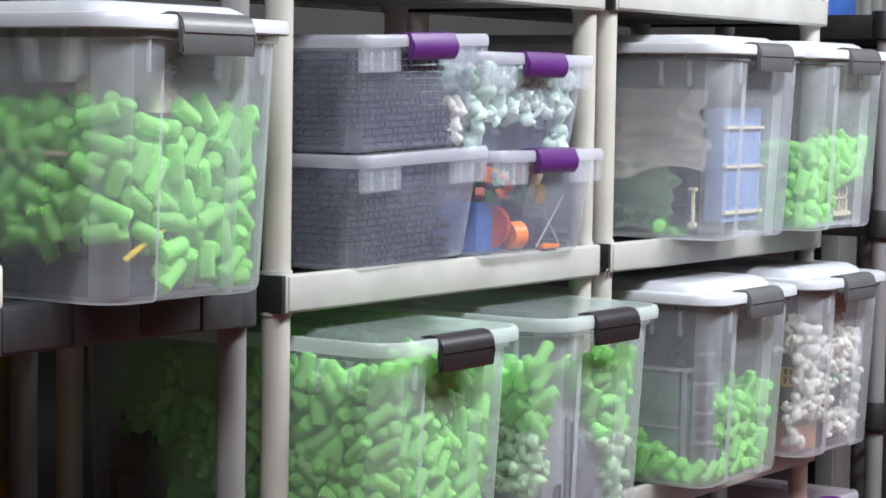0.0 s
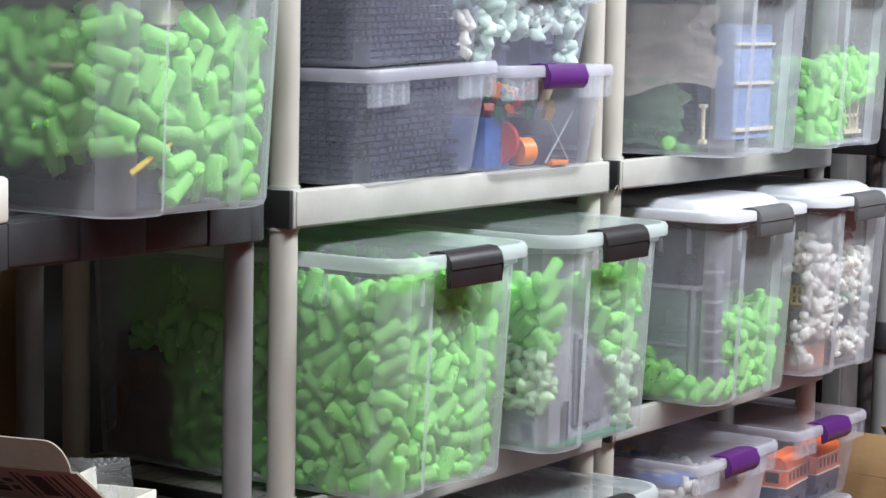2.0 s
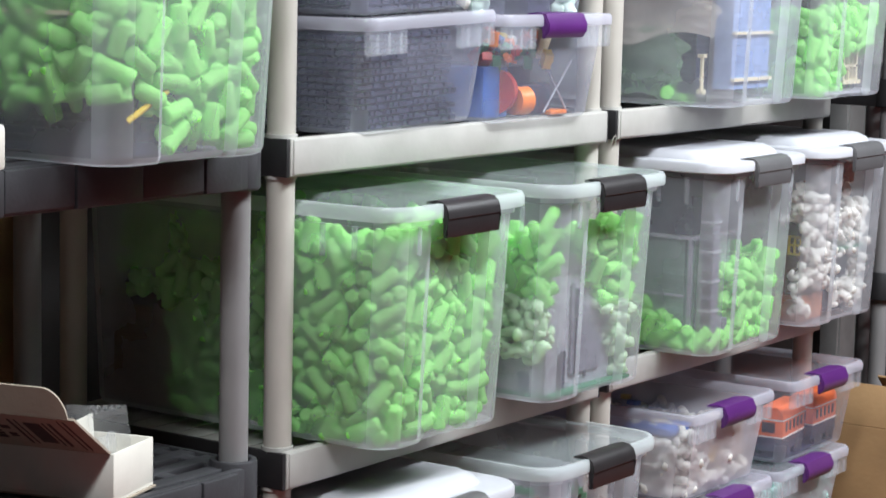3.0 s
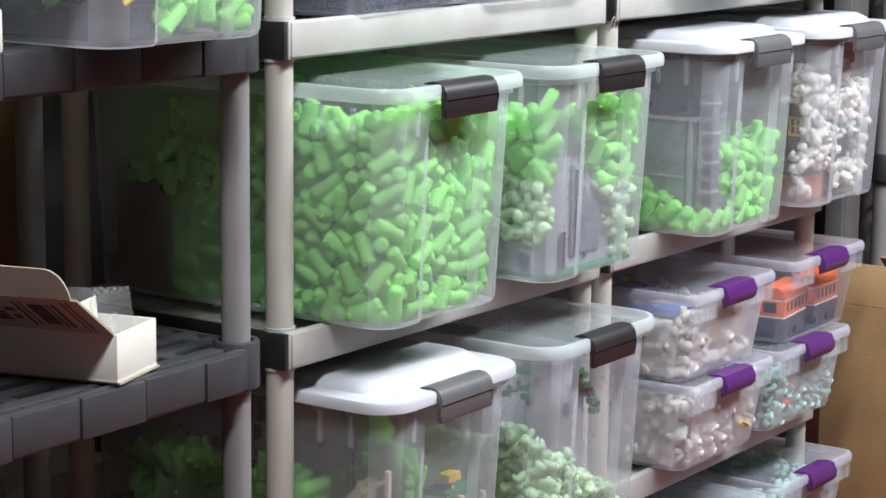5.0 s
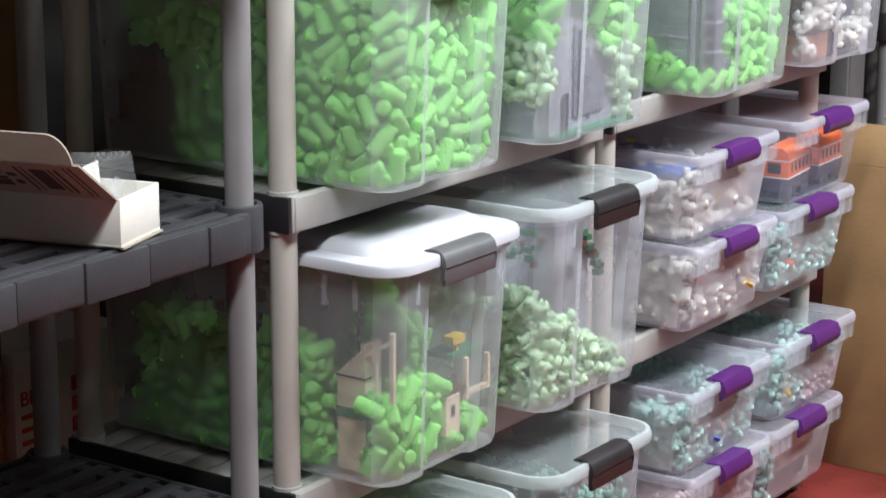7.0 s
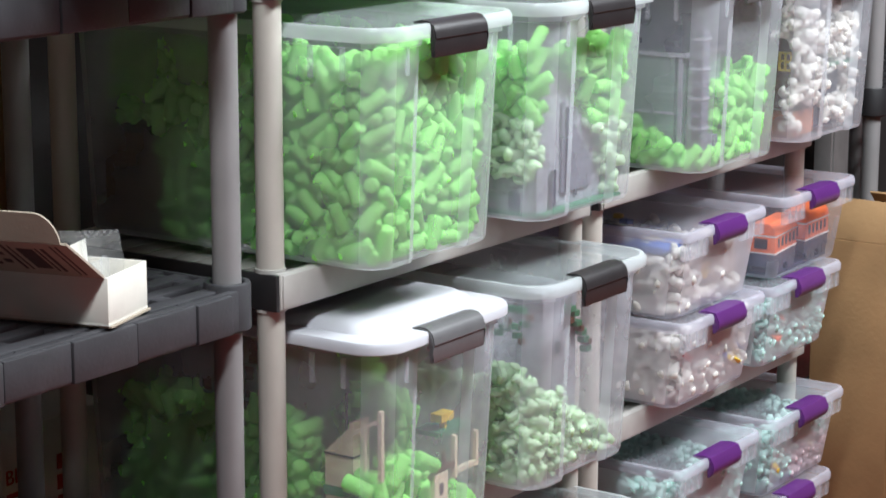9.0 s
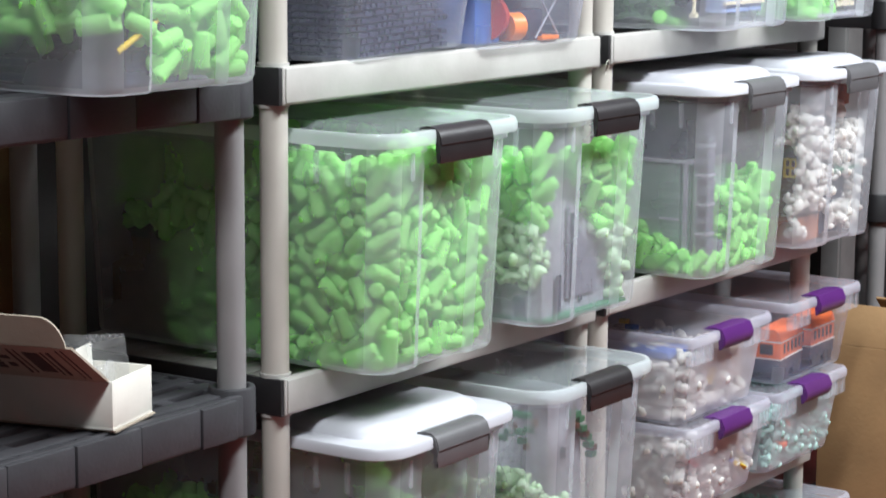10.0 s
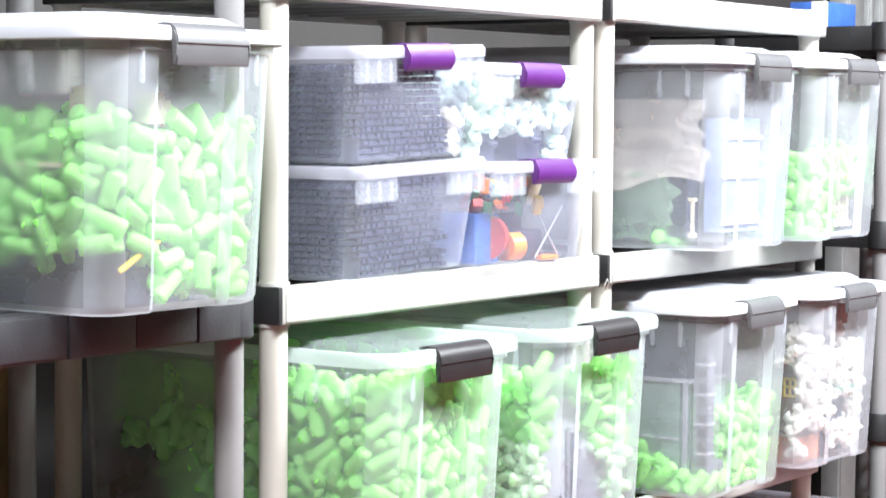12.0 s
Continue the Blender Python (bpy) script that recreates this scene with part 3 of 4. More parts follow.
GREEN = "green tube-shaped foam packing pieces"
SMALL = (0.0090, 0.03)
foam(TB["A"], TALL, "green", "tube", lambda x, y, z: z < wavy(x, y, 0.93, 0.05) and (y < 0.70 or z > 0.58), 1, GREEN + " filling the box")
foam(TB["B"], TALL, "green", "tube", lambda x, y, z: ((x < 0.08 or (x < 0.33 and y > 0.12)) and y < 0.8 and 0.53 < z < wavy(x, y, 0.86, 0.14, o=3)) or (y < 0.16 and max(0.69 - 1.65 * (x - 0.467), 0.44) < z < 0.82), 2, GREEN + " on top of mint foam")
foam(TB["B"], TALL, "mint", "curl", lambda x, y, z: ((x < 0.08 or (x < 0.26 and y > 0.12)) and y < 0.6 and 0.22 < z < 0.53) or (x > 0.6 and y < 0.10 and max(0.06, 0.72 - 1.65 * (x - 0.467)) < z < 0.46), 3, "mint curled foam packing pieces round the grey model", (0.0130, 0.03), 0.028)
foam(TB["C"], TALL, "green", "tube", lambda x, y, z: (z < min(0.27, 0.08 + 0.65 * y) and y < 0.5) or (x > 0.42 and y < 0.16 and 0.05 < z < 0.44 + 0.12 * (x - 0.5)), 4, GREEN + " at the bottom of the box")
foam(TB["J"], TALL, "white", "curl", lambda x, y, z: (y < 0.045 or (z > 0.66 and y < 0.11)) and 0.10 < z < wavy(x, y, 0.84, 0.1, o=5) and noise.noise(Vector((x * 3.1, y * 9, z * 4.3))) > 0.0, 5, "white puffy foam packing pieces", (0.0125, 0.038), 0.028)
foam(TB["G"], TALL, "green", "tube", lambda x, y, z: z < 0.07 and 0.17 < y < 0.205 and x < 0.3, 6, GREEN + ", a few lying on the bottom")
foam(TB["I"], TALL, "green", "tube", lambda x, y, z: (x < 0.45 and z < 0.50 and y < 0.4) or (x >= 0.45 and y < 0.2 and 0.30 < z < 0.53), 7, GREEN + " round a small model")
foam(TB["D"], TALL, "green", "tube", lambda x, y, z: (y > 0.25 and z < min(0.64, 0.36 + 0.7 * y) + 0.08 * wavy(x, y, 0, 1)) or (y < 0.045 and x < 0.3 and z < 0.40) or (y < 0.10 and 0.25 < x < 0.50 and z < 0.42) or (y < 0.2 and x >= 0.62 and z < 0.14), 8, GREEN + " round cream models")
foam(TB["E"], TALL, "mint", "curl", lambda x, y, z: z < 0.56 - 0.50 * x + 0.12 * wavy(x, y, 0, 1, o=2) and y < 0.5, 9, "pale mint curled foam packing pieces", (0.0102, 0.03), 0.024)
foam(TB["F"], TALL, "aqua", "curl", lambda x, y, z: 0.3 < z < wavy(x, y, 0.68, 0.12, o=8), 10, "pale aqua curled foam packing pieces", SMALL, 0.028)
foam(TB["N"], TALL, "green", "tube", lambda x, y, z: 0.2 < z < wavy(x, y, 0.72, 0.12, o=9), 11, GREEN)
foam(TB["H"], TALL, "green", "tube", lambda x, y, z: (0.25 if x < 0.4 else 0.05) + 0.04 * math.sin(20 * y) < z < wavy(x, y, 0.72, 0.07, o=4), 12, GREEN + " heaped over dark models")

LOW = (0.0100, 0.028)
PUFF = (0.0125, 0.03)
foam(FB["L4"], FLAT, "pale_mint", "curl", lambda x, y, z: z > 0.60 - 0.16 * math.sin(9 * x) ** 2 or (x < .10 and z > .05) or x > .93, 21, "white-mint curled foam packing pieces", (0.0122, 0.03), 0.03)
foam(FB["L2"], FLAT, "white", "curl", lambda x, y, z: x > 0.90 and z < 0.45 and y < .2, 22, "white curled foam packing pieces in a corner", LOW, 0.022)
foam(FB["P1"], FLAT, "white", "curl", lambda x, y, z: z < 0.92, 23, "white curled foam packing pieces filling the box", PUFF, 0.022)
foam(FB["P2"], FLAT, "white", "curl", lambda x, y, z: z < 0.80 + 0.1 * math.sin(11 * x) and not (abs(x - 0.47) < 0.09 and z > 0.28 and y < 0.25) and not (x > 0.62 and y < 0.22 and z > 0.2), 24, "white curled foam packing pieces", PUFF, 0.022)
foam(FB["P3"], FLAT, "aqua", "curl", lambda x, y, z: z < 0.85 - 0.6 * max(0, 1 - abs(x - 0.42) * 7), 25, "aqua curled foam packing pieces in two heaps", LOW, 0.022)
foam(FB["P5"], FLAT, "pink", "curl", lambda x, y, z: z < 0.85, 26, "pinkish white curled foam packing pieces", LOW, 0.028)
foam(FB["P6"], FLAT, "aqua", "curl", lambda x, y, z: z < 0.85, 27, "aqua curled foam packing pieces filling the box", LOW, 0.022)
foam(FB["P8"], FLAT, "aqua", "curl", lambda x, y, z: z < 0.9 and (x < .4 or z > .6), 28, "aqua curled foam packing pieces", LOW, 0.022)
foam(FB["P8"], FLAT, "pink", "curl", lambda x, y, z: x > .4 and z < 0.6, 29, "pink-white curled foam packing pieces", LOW, 0.022)
foam(FB["P7"], FLAT, "aqua", "curl", lambda x, y, z: x < 0.14 and z < 0.8, 30, "aqua curled foam packing pieces beside a train", LOW, 0.022)


# ---- toys in the boxes ----
def bricks(bm, x0, x1, y0, y1, z0, z1, course=0.0096, cut=None, rnd=None, bevel=0.0004):
    """A wall of toy bricks, course by course, with studs on top; cut(share of height) narrows it."""
    n = max(1, round((z1 - z0) / course))
    rnd = rnd or random.Random(7)
    for k in range(n):
        s = k / n
        a, b = (x0, x1) if cut is None else cut(s, x0, x1)
        if b - a < 0.004:
            continue
        x = a
        while x < b - 0.002:
            e = min(b, x + rnd.choice((0.016, 0.024, 0.032)))
            o = rnd.uniform(-0.0004, 0.0004)
            block(bm, x + 0.0002, e - 0.0002, y0 + o, y1 + o, z0 + k * course + 0.0002, z0 + (k + 1) * course - 0.0001)
            x = e
    a, b = (x0, x1) if cut is None else cut((n - 1) / n, x0, x1)
    x = a + 0.004
    while x < b:
        rod(bm, (x, (y0 + y1) / 2, z0 + n * course), (x, (y0 + y1) / 2, z0 + n * course + 0.0018), 0.0024, 8)
        x += 0.008


def model(m, name, label, parts_list):
    """A toy model inside a box, parts given as (part name, material, function filling a bmesh)."""
    ob = thing(name, m, label, "toy")
    for nm, mat, fn in parts_list:
        bm = bmesh.new()
        fn(bm)
        part(nm, bm, mat, ob, smooth=False)
    return ob


def many(*calls):
    def go(bm):
        for c in calls:
            if len(c) == 6:
                block(bm, *c)
            else:
                bricks(bm, *c[:6], cut=c[6])
    return go


def stepped(bm, x0, x1, y0, y1, z0, z1, steps):
    """A gable of bricks that narrows in steps."""
    def cut(s, a, b):
        k = math.floor(s * steps) / steps
        return a, b - (b - a) * 0.75 * k
    bricks(bm, x0, x1, y0, y1, z0, z1, cut=cut)


model(TB["A"], "toy_barn", "dark brown toy brick model deep in the box", [
    ("wall", "t_brown", lambda bm: bricks(bm, -0.122, 0.06, 0.43, 0.56, 0.008, 0.15)),
    ("roof", "t_dark", lambda bm: stepped(bm, -0.122, 0.06, 0.43, 0.56, 0.15, 0.185, 4)),
])
# grey castle with a green base plate


def gable(bm, x0, x1, y0, y1, z0, high, low):
    """A wall of bricks whose top falls in steps from one end to the other."""
    n = 8
    for i in range(n):
        a, b = x0 + (x1 - x0) * i / n, x0 + (x1 - x0) * (i + 1) / n
        bricks(bm, a, b, y0, y1, z0, high + (low - high) * i / n)


model(TB["B"], "toy_castle", "grey toy brick castle on a green base plate", [
    ("base_plate", "t_green", many((-0.125, 0.125, 0.046, 0.40, 0.004, 0.009))),
    ("tower", "t_grey", lambda bm: (bricks(bm, -0.122, -0.095, 0.075, 0.13, 0.009, 0.075), bricks(bm, -0.118, -0.085, 0.058, 0.078, 0.009, 0.105), bricks(bm, -0.112, -0.07, 0.13, 0.20, 0.009, 0.085))),
    ("gable", "t_grey", lambda bm: (gable(bm, -0.108, -0.014, 0.0645, 0.085, 0.009, 0.222, 0.222), gable(bm, -0.014, 0.086, 0.0645, 0.085, 0.009, 0.214, 0.050))),
    ("inner_wall", "t_mid", lambda bm: gable(bm, -0.040, 0.052, 0.0600, 0.0635, 0.03, 0.175, 0.060)),
    ("slit", "slate", lambda bm: (bricks(bm, -0.075, -0.060, 0.0575, 0.0592, 0.012, 0.07), bricks(bm, -0.030, -0.022, 0.0575, 0.0592, 0.03, 0.16), bricks(bm, 0.004, 0.012, 0.0615, 0.0635, 0.02, 0.10))),
    ("doorway", "slate", many((-0.124, -0.122, 0.085, 0.105, 0.012, 0.04))),
    ("trim", "t_violet", lambda bm: (block(bm, -0.121, -0.119, 0.08, 0.20, 0.011, 0.017), block(bm, -0.119, -0.117, 0.058, 0.07, 0.10, 0.108))),
])
model(TB["C"], "toy_building", "sand-green and grey toy brick building with a pale railing", [
    ("wall", "t_sand", lambda bm: bricks(bm, -0.124, -0.108, 0.10, 0.50, 0.012, 0.20)),
    ("front_wall", "t_sand", lambda bm: bricks(bm, -0.115, 0.02, 0.085, 0.10, 0.012, 0.20)),
    ("upper_wall", "slate", lambda bm: bricks(bm, -0.128, 0.03, 0.085, 0.50, 0.208, 0.315)),
    ("railing", "t_grey", many((-0.129, 0.022, 0.076, 0.084, 0.200, 0.207), (-0.131, -0.125, 0.084, 0.50, 0.200, 0.207), (-0.128, -0.123, 0.084, 0.091, 0.03, 0.20), (-0.127, -0.124, 0.10, 0.24, 0.098, 0.102))),
    ("trim", "t_mid", lambda bm: (bricks(bm, -0.115, -0.09, 0.050, 0.072, 0.01, 0.285), bricks(bm, -0.105, -0.04, 0.056, 0.076, 0.01, 0.06))),
    ("slots", "t_dark", many(*[(-0.1165, -0.1145, 0.054, 0.068, 0.03 + 0.026 * k, 0.042 + 0.026 * k) for k in range(10)])),
    ("bands", "t_grey", many(*[(-0.117, -0.088, 0.0485, 0.0735, 0.022 + 0.052 * k, 0.027 + 0.052 * k) for k in range(5)])),
])
model(TB["J"], "toy_house", "brown and rust toy brick house with a yellow window", [
    ("wall", "t_brown", lambda bm: bricks(bm, -0.122, -0.02, 0.066, 0.40, 0.06, 0.262)),
    ("lower_wall", "t_rust", lambda bm: bricks(bm, -0.120, -0.03, 0.066, 0.40, 0.008, 0.055)),
    ("front", "slate", lambda bm: bricks(bm, -0.02, 0.10, 0.075, 0.20, 0.01, 0.25)),
    ("window", "t_yellow", many((-0.1255, -0.1225, 0.070, 0.074, 0.135, 0.170), (-0.1255, -0.1225, 0.094, 0.098, 0.135, 0.170), (-0.1255, -0.1225, 0.070, 0.098, 0.166, 0.170), (-0.1255, -0.1225, 0.070, 0.098, 0.133, 0.137), (-0.1255, -0.1225, 0.082, 0.086, 0.135, 0.170), (-0.1255, -0.1225, 0.070, 0.098, 0.150, 0.154))),
    ("roof", "t_rust", lambda bm: bricks(bm, -0.02, 0.07, 0.055, 0.12, 0.262, 0.30)),
    ("terrace", "t_green", many((-0.02, 0.10, 0.042, 0.10, 0.135, 0.140))),
])
model(TB["G"], "toy_hall", "dark toy brick hall with blue front and a cream column", [
    ("front", "t_pale", lambda bm: (bricks(bm, -0.058, 0.088, 0.065, 0.10, 0.028, 0.228))),
    ("band", "t_tan", many((-0.060, 0.090, 0.059, 0.065, 0.042, 0.048), (-0.060, 0.090, 0.059, 0.065, 0.124, 0.129), (-0.060, 0.090, 0.059, 0.065, 0.193, 0.198))),
    ("side", "slate", lambda bm: bricks(bm, -0.105, 0.118, 0.11, 0.50, 0.02, 0.255)),
    ("column", "t_tan", lambda bm: (rod(bm, (-0.124, 0.088, 0.030), (-0.124, 0.088, 0.085), 0.0035, 12), block(bm, -0.130, -0.118, 0.082, 0.094, 0.022, 0.030), block(bm, -0.130, -0.118, 0.082, 0.094, 0.085, 0.091))),
])


def crumpled(m, name, label, mat, size, seed, cat="bag", rough=0.10):
    bm = bmesh.new()
    bmesh.ops.create_icosphere(bm, subdivisions=4, radius=1.0)
    o = Vector((seed * 3.7, seed, 0))
    for v in bm.verts:
        p = v.co.copy()
        f = 1 + rough * 2.2 * noise.noise(p * 1.3 + o) + rough * 2.0 * abs(noise.noise(p * 3.1 + o)) + rough * abs(noise.noise(p * 7 + o))
        q = Vector([math.copysign(abs(c) ** 0.75, c) for c in p])
        v.co = Vector((q.x * size[0] * f, q.y * size[1] * f, q.z * size[2] * f))
    ob = part(name, bm, mat, None)
    ob.matrix_world = m
    return tagged(ob, label, cat)


def draped(m, name, label, mat, y0, y1, z0, z1, amp, seed, cat="bag"):
    """A hanging piece of creased film with a ragged end."""
    nu, nv = 70, 46
    bm = bmesh.new()
    rows = []
    for a in range(nu + 1):
        row = []
        for b in range(nv + 1):
            u, v = a / nu, b / nv
            p = Vector((u * 3.0 + seed, v * 2.2, seed * 1.7))
            crease = (1 - abs(noise.noise(p * 1.3)) * 2.2) * 0.6 + (1 - abs(noise.noise(p * 3.4)) * 2) * 0.28 + 0.12 * noise.noise(p * 9)
            ragged = 0.07 * noise.noise(Vector((v * 5 + seed, 2, seed))) + 0.012 * noise.noise(Vector((v * 17, 5, seed)))
            y = y0 + (y1 - y0) * u + (1 - u) ** 2 * (y1 - y0) * ragged * 1.1
            z = z0 + (z1 - z0) * v + (1 - v) * 0.05 * noise.noise(Vector((u * 4, seed, 0)))
            row.append(bm.verts.new((-amp * crease, y, z)))
        rows.append(row)
    for a in range(nu):
        for b in range(nv):
            bm.faces.new((rows[a][b], rows[a + 1][b], rows[a + 1][b + 1], rows[a][b + 1]))
    ob = part(name, bm, mat, None)
    ob.matrix_world = m
    return tagged(ob, label, cat)


draped(TB["G"] @ pose(-0.126, 0, 0), "plastic_bag", "crumpled brown-grey plastic bag hanging over a toy model", "bag", 0.062, 0.50, 0.120, 0.262, 0.014, 3)
draped(TB["G"] @ pose(-0.121, 0, 0), "plastic_bag", "crumpled clear bag with a green cast, low in the box", "green_bag", 0.125, 0.50, 0.018, 0.138, 0.013, 8)
crumpled(TB["G"] @ pose(-0.084, 0.270, 0.200), "bagged_pieces", "brown-grey heap of toy pieces inside a bag", "bag_fill", (0.022, 0.160, 0.052), 4, "toy", 0.10)
# small model with a cream window
model(TB["I"], "toy_cabin", "small dark toy brick cabin with a cream window", [
    ("wall", "slate", lambda bm: bricks(bm, -0.07, 0.10, 0.075, 0.16, 0.012, 0.090)),
    ("base_plate", "t_grey", many((-0.10, 0.11, 0.046, 0.20, 0.006, 0.012))),
    ("window", "t_tan", many((0.020, 0.085, 0.062, 0.068, 0.078, 0.086), (0.012, 0.092, 0.058, 0.070, 0.022, 0.030), (0.020, 0.026, 0.062, 0.068, 0.03, 0.08), (0.078, 0.084, 0.062, 0.068, 0.03, 0.08), (0.044, 0.048, 0.062, 0.068, 0.03, 0.08), (0.060, 0.064, 0.062, 0.068, 0.03, 0.08), (0.020, 0.085, 0.062, 0.068, 0.054, 0.059))),
    ("sash", "t_sand", many((-0.015, 0.012, 0.060, 0.072, 0.03, 0.075))),
])
# cream towers with green roofs
model(TB["D"], "toy_towers", "cream toy brick towers with dark green bands", [
    ("tower", "t_tan", lambda bm: (block(bm, -0.124, -0.085, 0.092, 0.143, 0.010, 0.090, 0.0006), prism(bm, [(0.092, 0.105), (0.143, 0.105), (0.143, 0.155), (0.099, 0.197), (0.099, 0.205), (0.092, 0.205)], -0.124, -0.085))),
    ("band", "t_green", many((-0.126, -0.083, 0.090, 0.145, 0.091, 0.104), (0.040, 0.118, 0.052, 0.10, 0.148, 0.156), (0.030, 0.06, 0.058, 0.07, 0.10, 0.104))),
    ("eave", "t_dark", many((-0.1255, -0.0835, 0.0905, 0.1445, 0.152, 0.1545))),
    ("pole", "t_dark", lambda bm: rod(bm, (-0.118, 0.108, 0.18), (-0.118, 0.108, 0.30), 0.0022, 10)),
    ("gate_frame", "t_tan", lambda bm: (block(bm, -0.126, -0.118, 0.041, 0.048, 0.125, 0.230, 0.0006), prism(bm, [(0.048, 0.212), (0.092, 0.186), (0.092, 0.193), (0.048, 0.219)], -0.124, -0.119), block(bm, -0.123, -0.119, 0.072, 0.076, 0.13, 0.198))),
    ("balcony", "t_tan", many((0.126, 0.132, 0.046, 0.054, 0.085, 0.140), (0.068, 0.075, 0.046, 0.054, 0.080, 0.146), (0.075, 0.126, 0.046, 0.054, 0.086, 0.094))),
    ("rail", "t_brown", many((0.020, 0.068, 0.047, 0.053, 0.100, 0.106), (0.040, 0.045, 0.047, 0.053, 0.106, 0.128))),
    ("turret", "t_tan", many((0.015, 0.050, 0.046, 0.058, 0.036, 0.097))),
    ("dark_slit", "t_dark", many((0.028, 0.036, 0.0445, 0.047, 0.066, 0.082))),
    ("roof", "t_yellow", many((0.050, 0.082, 0.058, 0.078, 0.168, 0.180), (0.064, 0.070, 0.062, 0.072, 0.156, 0.168))),
    ("house", "t_brown", lambda bm: bricks(bm, -0.120, 0.06, 0.27, 0.40, 0.16, 0.285)),
    ("house_window", "t_sand", many(*[c for y in (0.268, 0.350) for c in (
        (-0.1245, -0.121, y, y + 0.0045, 0.206, 0.264), (-0.1245, -0.121, y + 0.0235, y + 0.028, 0.206, 0.264), (-0.1240, -0.121, y + 0.0045, y + 0.0235, 0.2595, 0.264),
        (-0.1240, -0.121, y + 0.0045, y + 0.0235, 0.206, 0.2105), (-0.1240, -0.121, y + 0.0045, y + 0.0235, 0.233, 0.237))])),
])
model(TB["E"], "toy_ship", "grey and dark green toy brick model", [
    ("hull", "t_grey", lambda bm: (bricks(bm, -0.118, 0.10, 0.15, 0.50, 0.02, 0.285), bricks(bm, -0.02, 0.085, 0.10, 0.15, 0.08, 0.29))),
    ("leaves", "t_green", many(*[(-0.125, -0.119, y, y + 0.017, z, z + 0.0096) for y, z in ((0.068, 0.284), (0.088, 0.284), (0.105, 0.274), (0.062, 0.262), (0.080, 0.256), (0.100, 0.252), (0.112, 0.242), (0.075, 0.242))],
                                 *[(x, x + 0.016, 0.086, 0.0995, z, z + 0.0096) for x, z in ((0.046, 0.250), (0.058, 0.240), (0.066, 0.222), (0.082, 0.204), (0.090, 0.190), (0.098, 0.172))])),
    ("flowers", "t_brown", many(*[(-0.126, -0.119, y, y + 0.010, z, z + 0.0096) for y, z in ((0.056, 0.274), (0.095, 0.264), (0.070, 0.234))],
                              *[(x, x + 0.010, 0.084, 0.0995, z, z + 0.0096) for x, z in ((0.044, 0.232), (0.076, 0.212), (0.102, 0.184))])),
    ("mast", "t_dark", many((0.02, 0.03, 0.095, 0.0995, 0.185, 0.203))),
])
model(TB["H"], "toy_street", "dark toy brick street model with violet and cream tops", [
    ("lower", "slate", lambda bm: bricks(bm, -0.112, 0.02, 0.065, 0.50, 0.008, 0.080)),
    ("pier", "t_dark", lambda bm: (bricks(bm, -0.112, -0.085, 0.055, 0.075, 0.01, 0.10), bricks(bm, -0.116, -0.105, 0.10, 0.13, 0.01, 0.085))),
    ("wall", "slate", lambda bm: bricks(bm, -0.09, 0.10, 0.15, 0.50, 0.10, 0.245)),
    ("top", "t_violet", many((-0.118, -0.09, 0.075, 0.50, 0.246, 0.260))),
    ("step", "t_tan", lambda bm: (stepped(bm, -0.05, 0.01, 0.050, 0.075, 0.225, 0.268, 4), bricks(bm, -0.124, -0.112, 0.08, 0.11, 0.240, 0.268))),
    ("beam", "t_tan", many((-0.147, -0.142, 0.083, 0.45, 0.174, 0.179))),
    ("rail", "t_yellow", lambda bm: (rod(bm, (-0.10, 0.055, 0.05), (-0.035, 0.05, 0.085), 0.004, 8), rod(bm, (0.0, 0.05, 0.16), (0.05, 0.05, 0.155), 0.0035, 8))),
    ("stripe", "t_red", many((-0.03, 0.04, 0.055, 0.06, 0.222, 0.226))),
])


# dark toy track, stacked in layers
def track_stack(m, seed, label):
    rnd = random.Random(seed)
    bm = bmesh.new()
    lay = 0.0098
    n = int(0.140 / lay)

    def piece(x, y, k, w, d):
        a = rnd.uniform(-1.5, 1.5) if rnd.random() > .2 else rnd.uniform(-5, 5)
        mm = pose(x, y, 0.004 + k * lay, 0, rnd.uniform(-1.0, 1.0), a)
        block(bm, -w / 2, w / 2, -d / 2, d / 2, 0.0, lay * 0.62, m=mm)
        for s in range(int(w / 0.013)):
            xx = -w / 2 + 0.007 + s * 0.013
            if rnd.random() < 0.72:
                block(bm, xx - 0.0034, xx + 0.0034, -d / 2 - 0.0032, -d / 2 + 0.004, lay * 0.16, lay * 0.80, m=mm)
        for s in range(int(d / 0.014)):
            yy = -d / 2 + 0.007 + s * 0.014
            block(bm, -w / 2 - 0.0022, -w / 2 + 0.004, yy - 0.003, yy + 0.003, lay * 0.18, lay * 0.78, m=mm)

    for k in range(n):
        z = k * lay
        hw = (FLAT["w0"] + (FLAT["w1"] - FLAT["w0"]) * z / FLAT["h"]) / 2 - 0.008
        x = -hw + rnd.uniform(0, 0.006)
        last = hw - 0.018 - 0.028 * k / n - rnd.uniform(0, 0.018)
        while x < last - 0.02:
            w = min(last - x, rnd.choice((0.05, 0.064, 0.064, 0.08)))
            piece(x + w / 2, 0.040 + 0.028 + rnd.uniform(0, 0.004), k, w - 0.002, 0.05)
            x += w
        for y in (0.13, 0.20, 0.27, 0.34):
            piece(-hw + 0.035, y, k, 0.064, 0.066)
        block(bm, -hw + 0.07, last, 0.10, 0.37, 0.004 + z, 0.004 + z + lay * 0.6)
    ob = part("toy_track", bm, "slate", None, smooth=False)
    ob.matrix_world = m
    return tagged(ob, label, "toy track", kind="stuff")


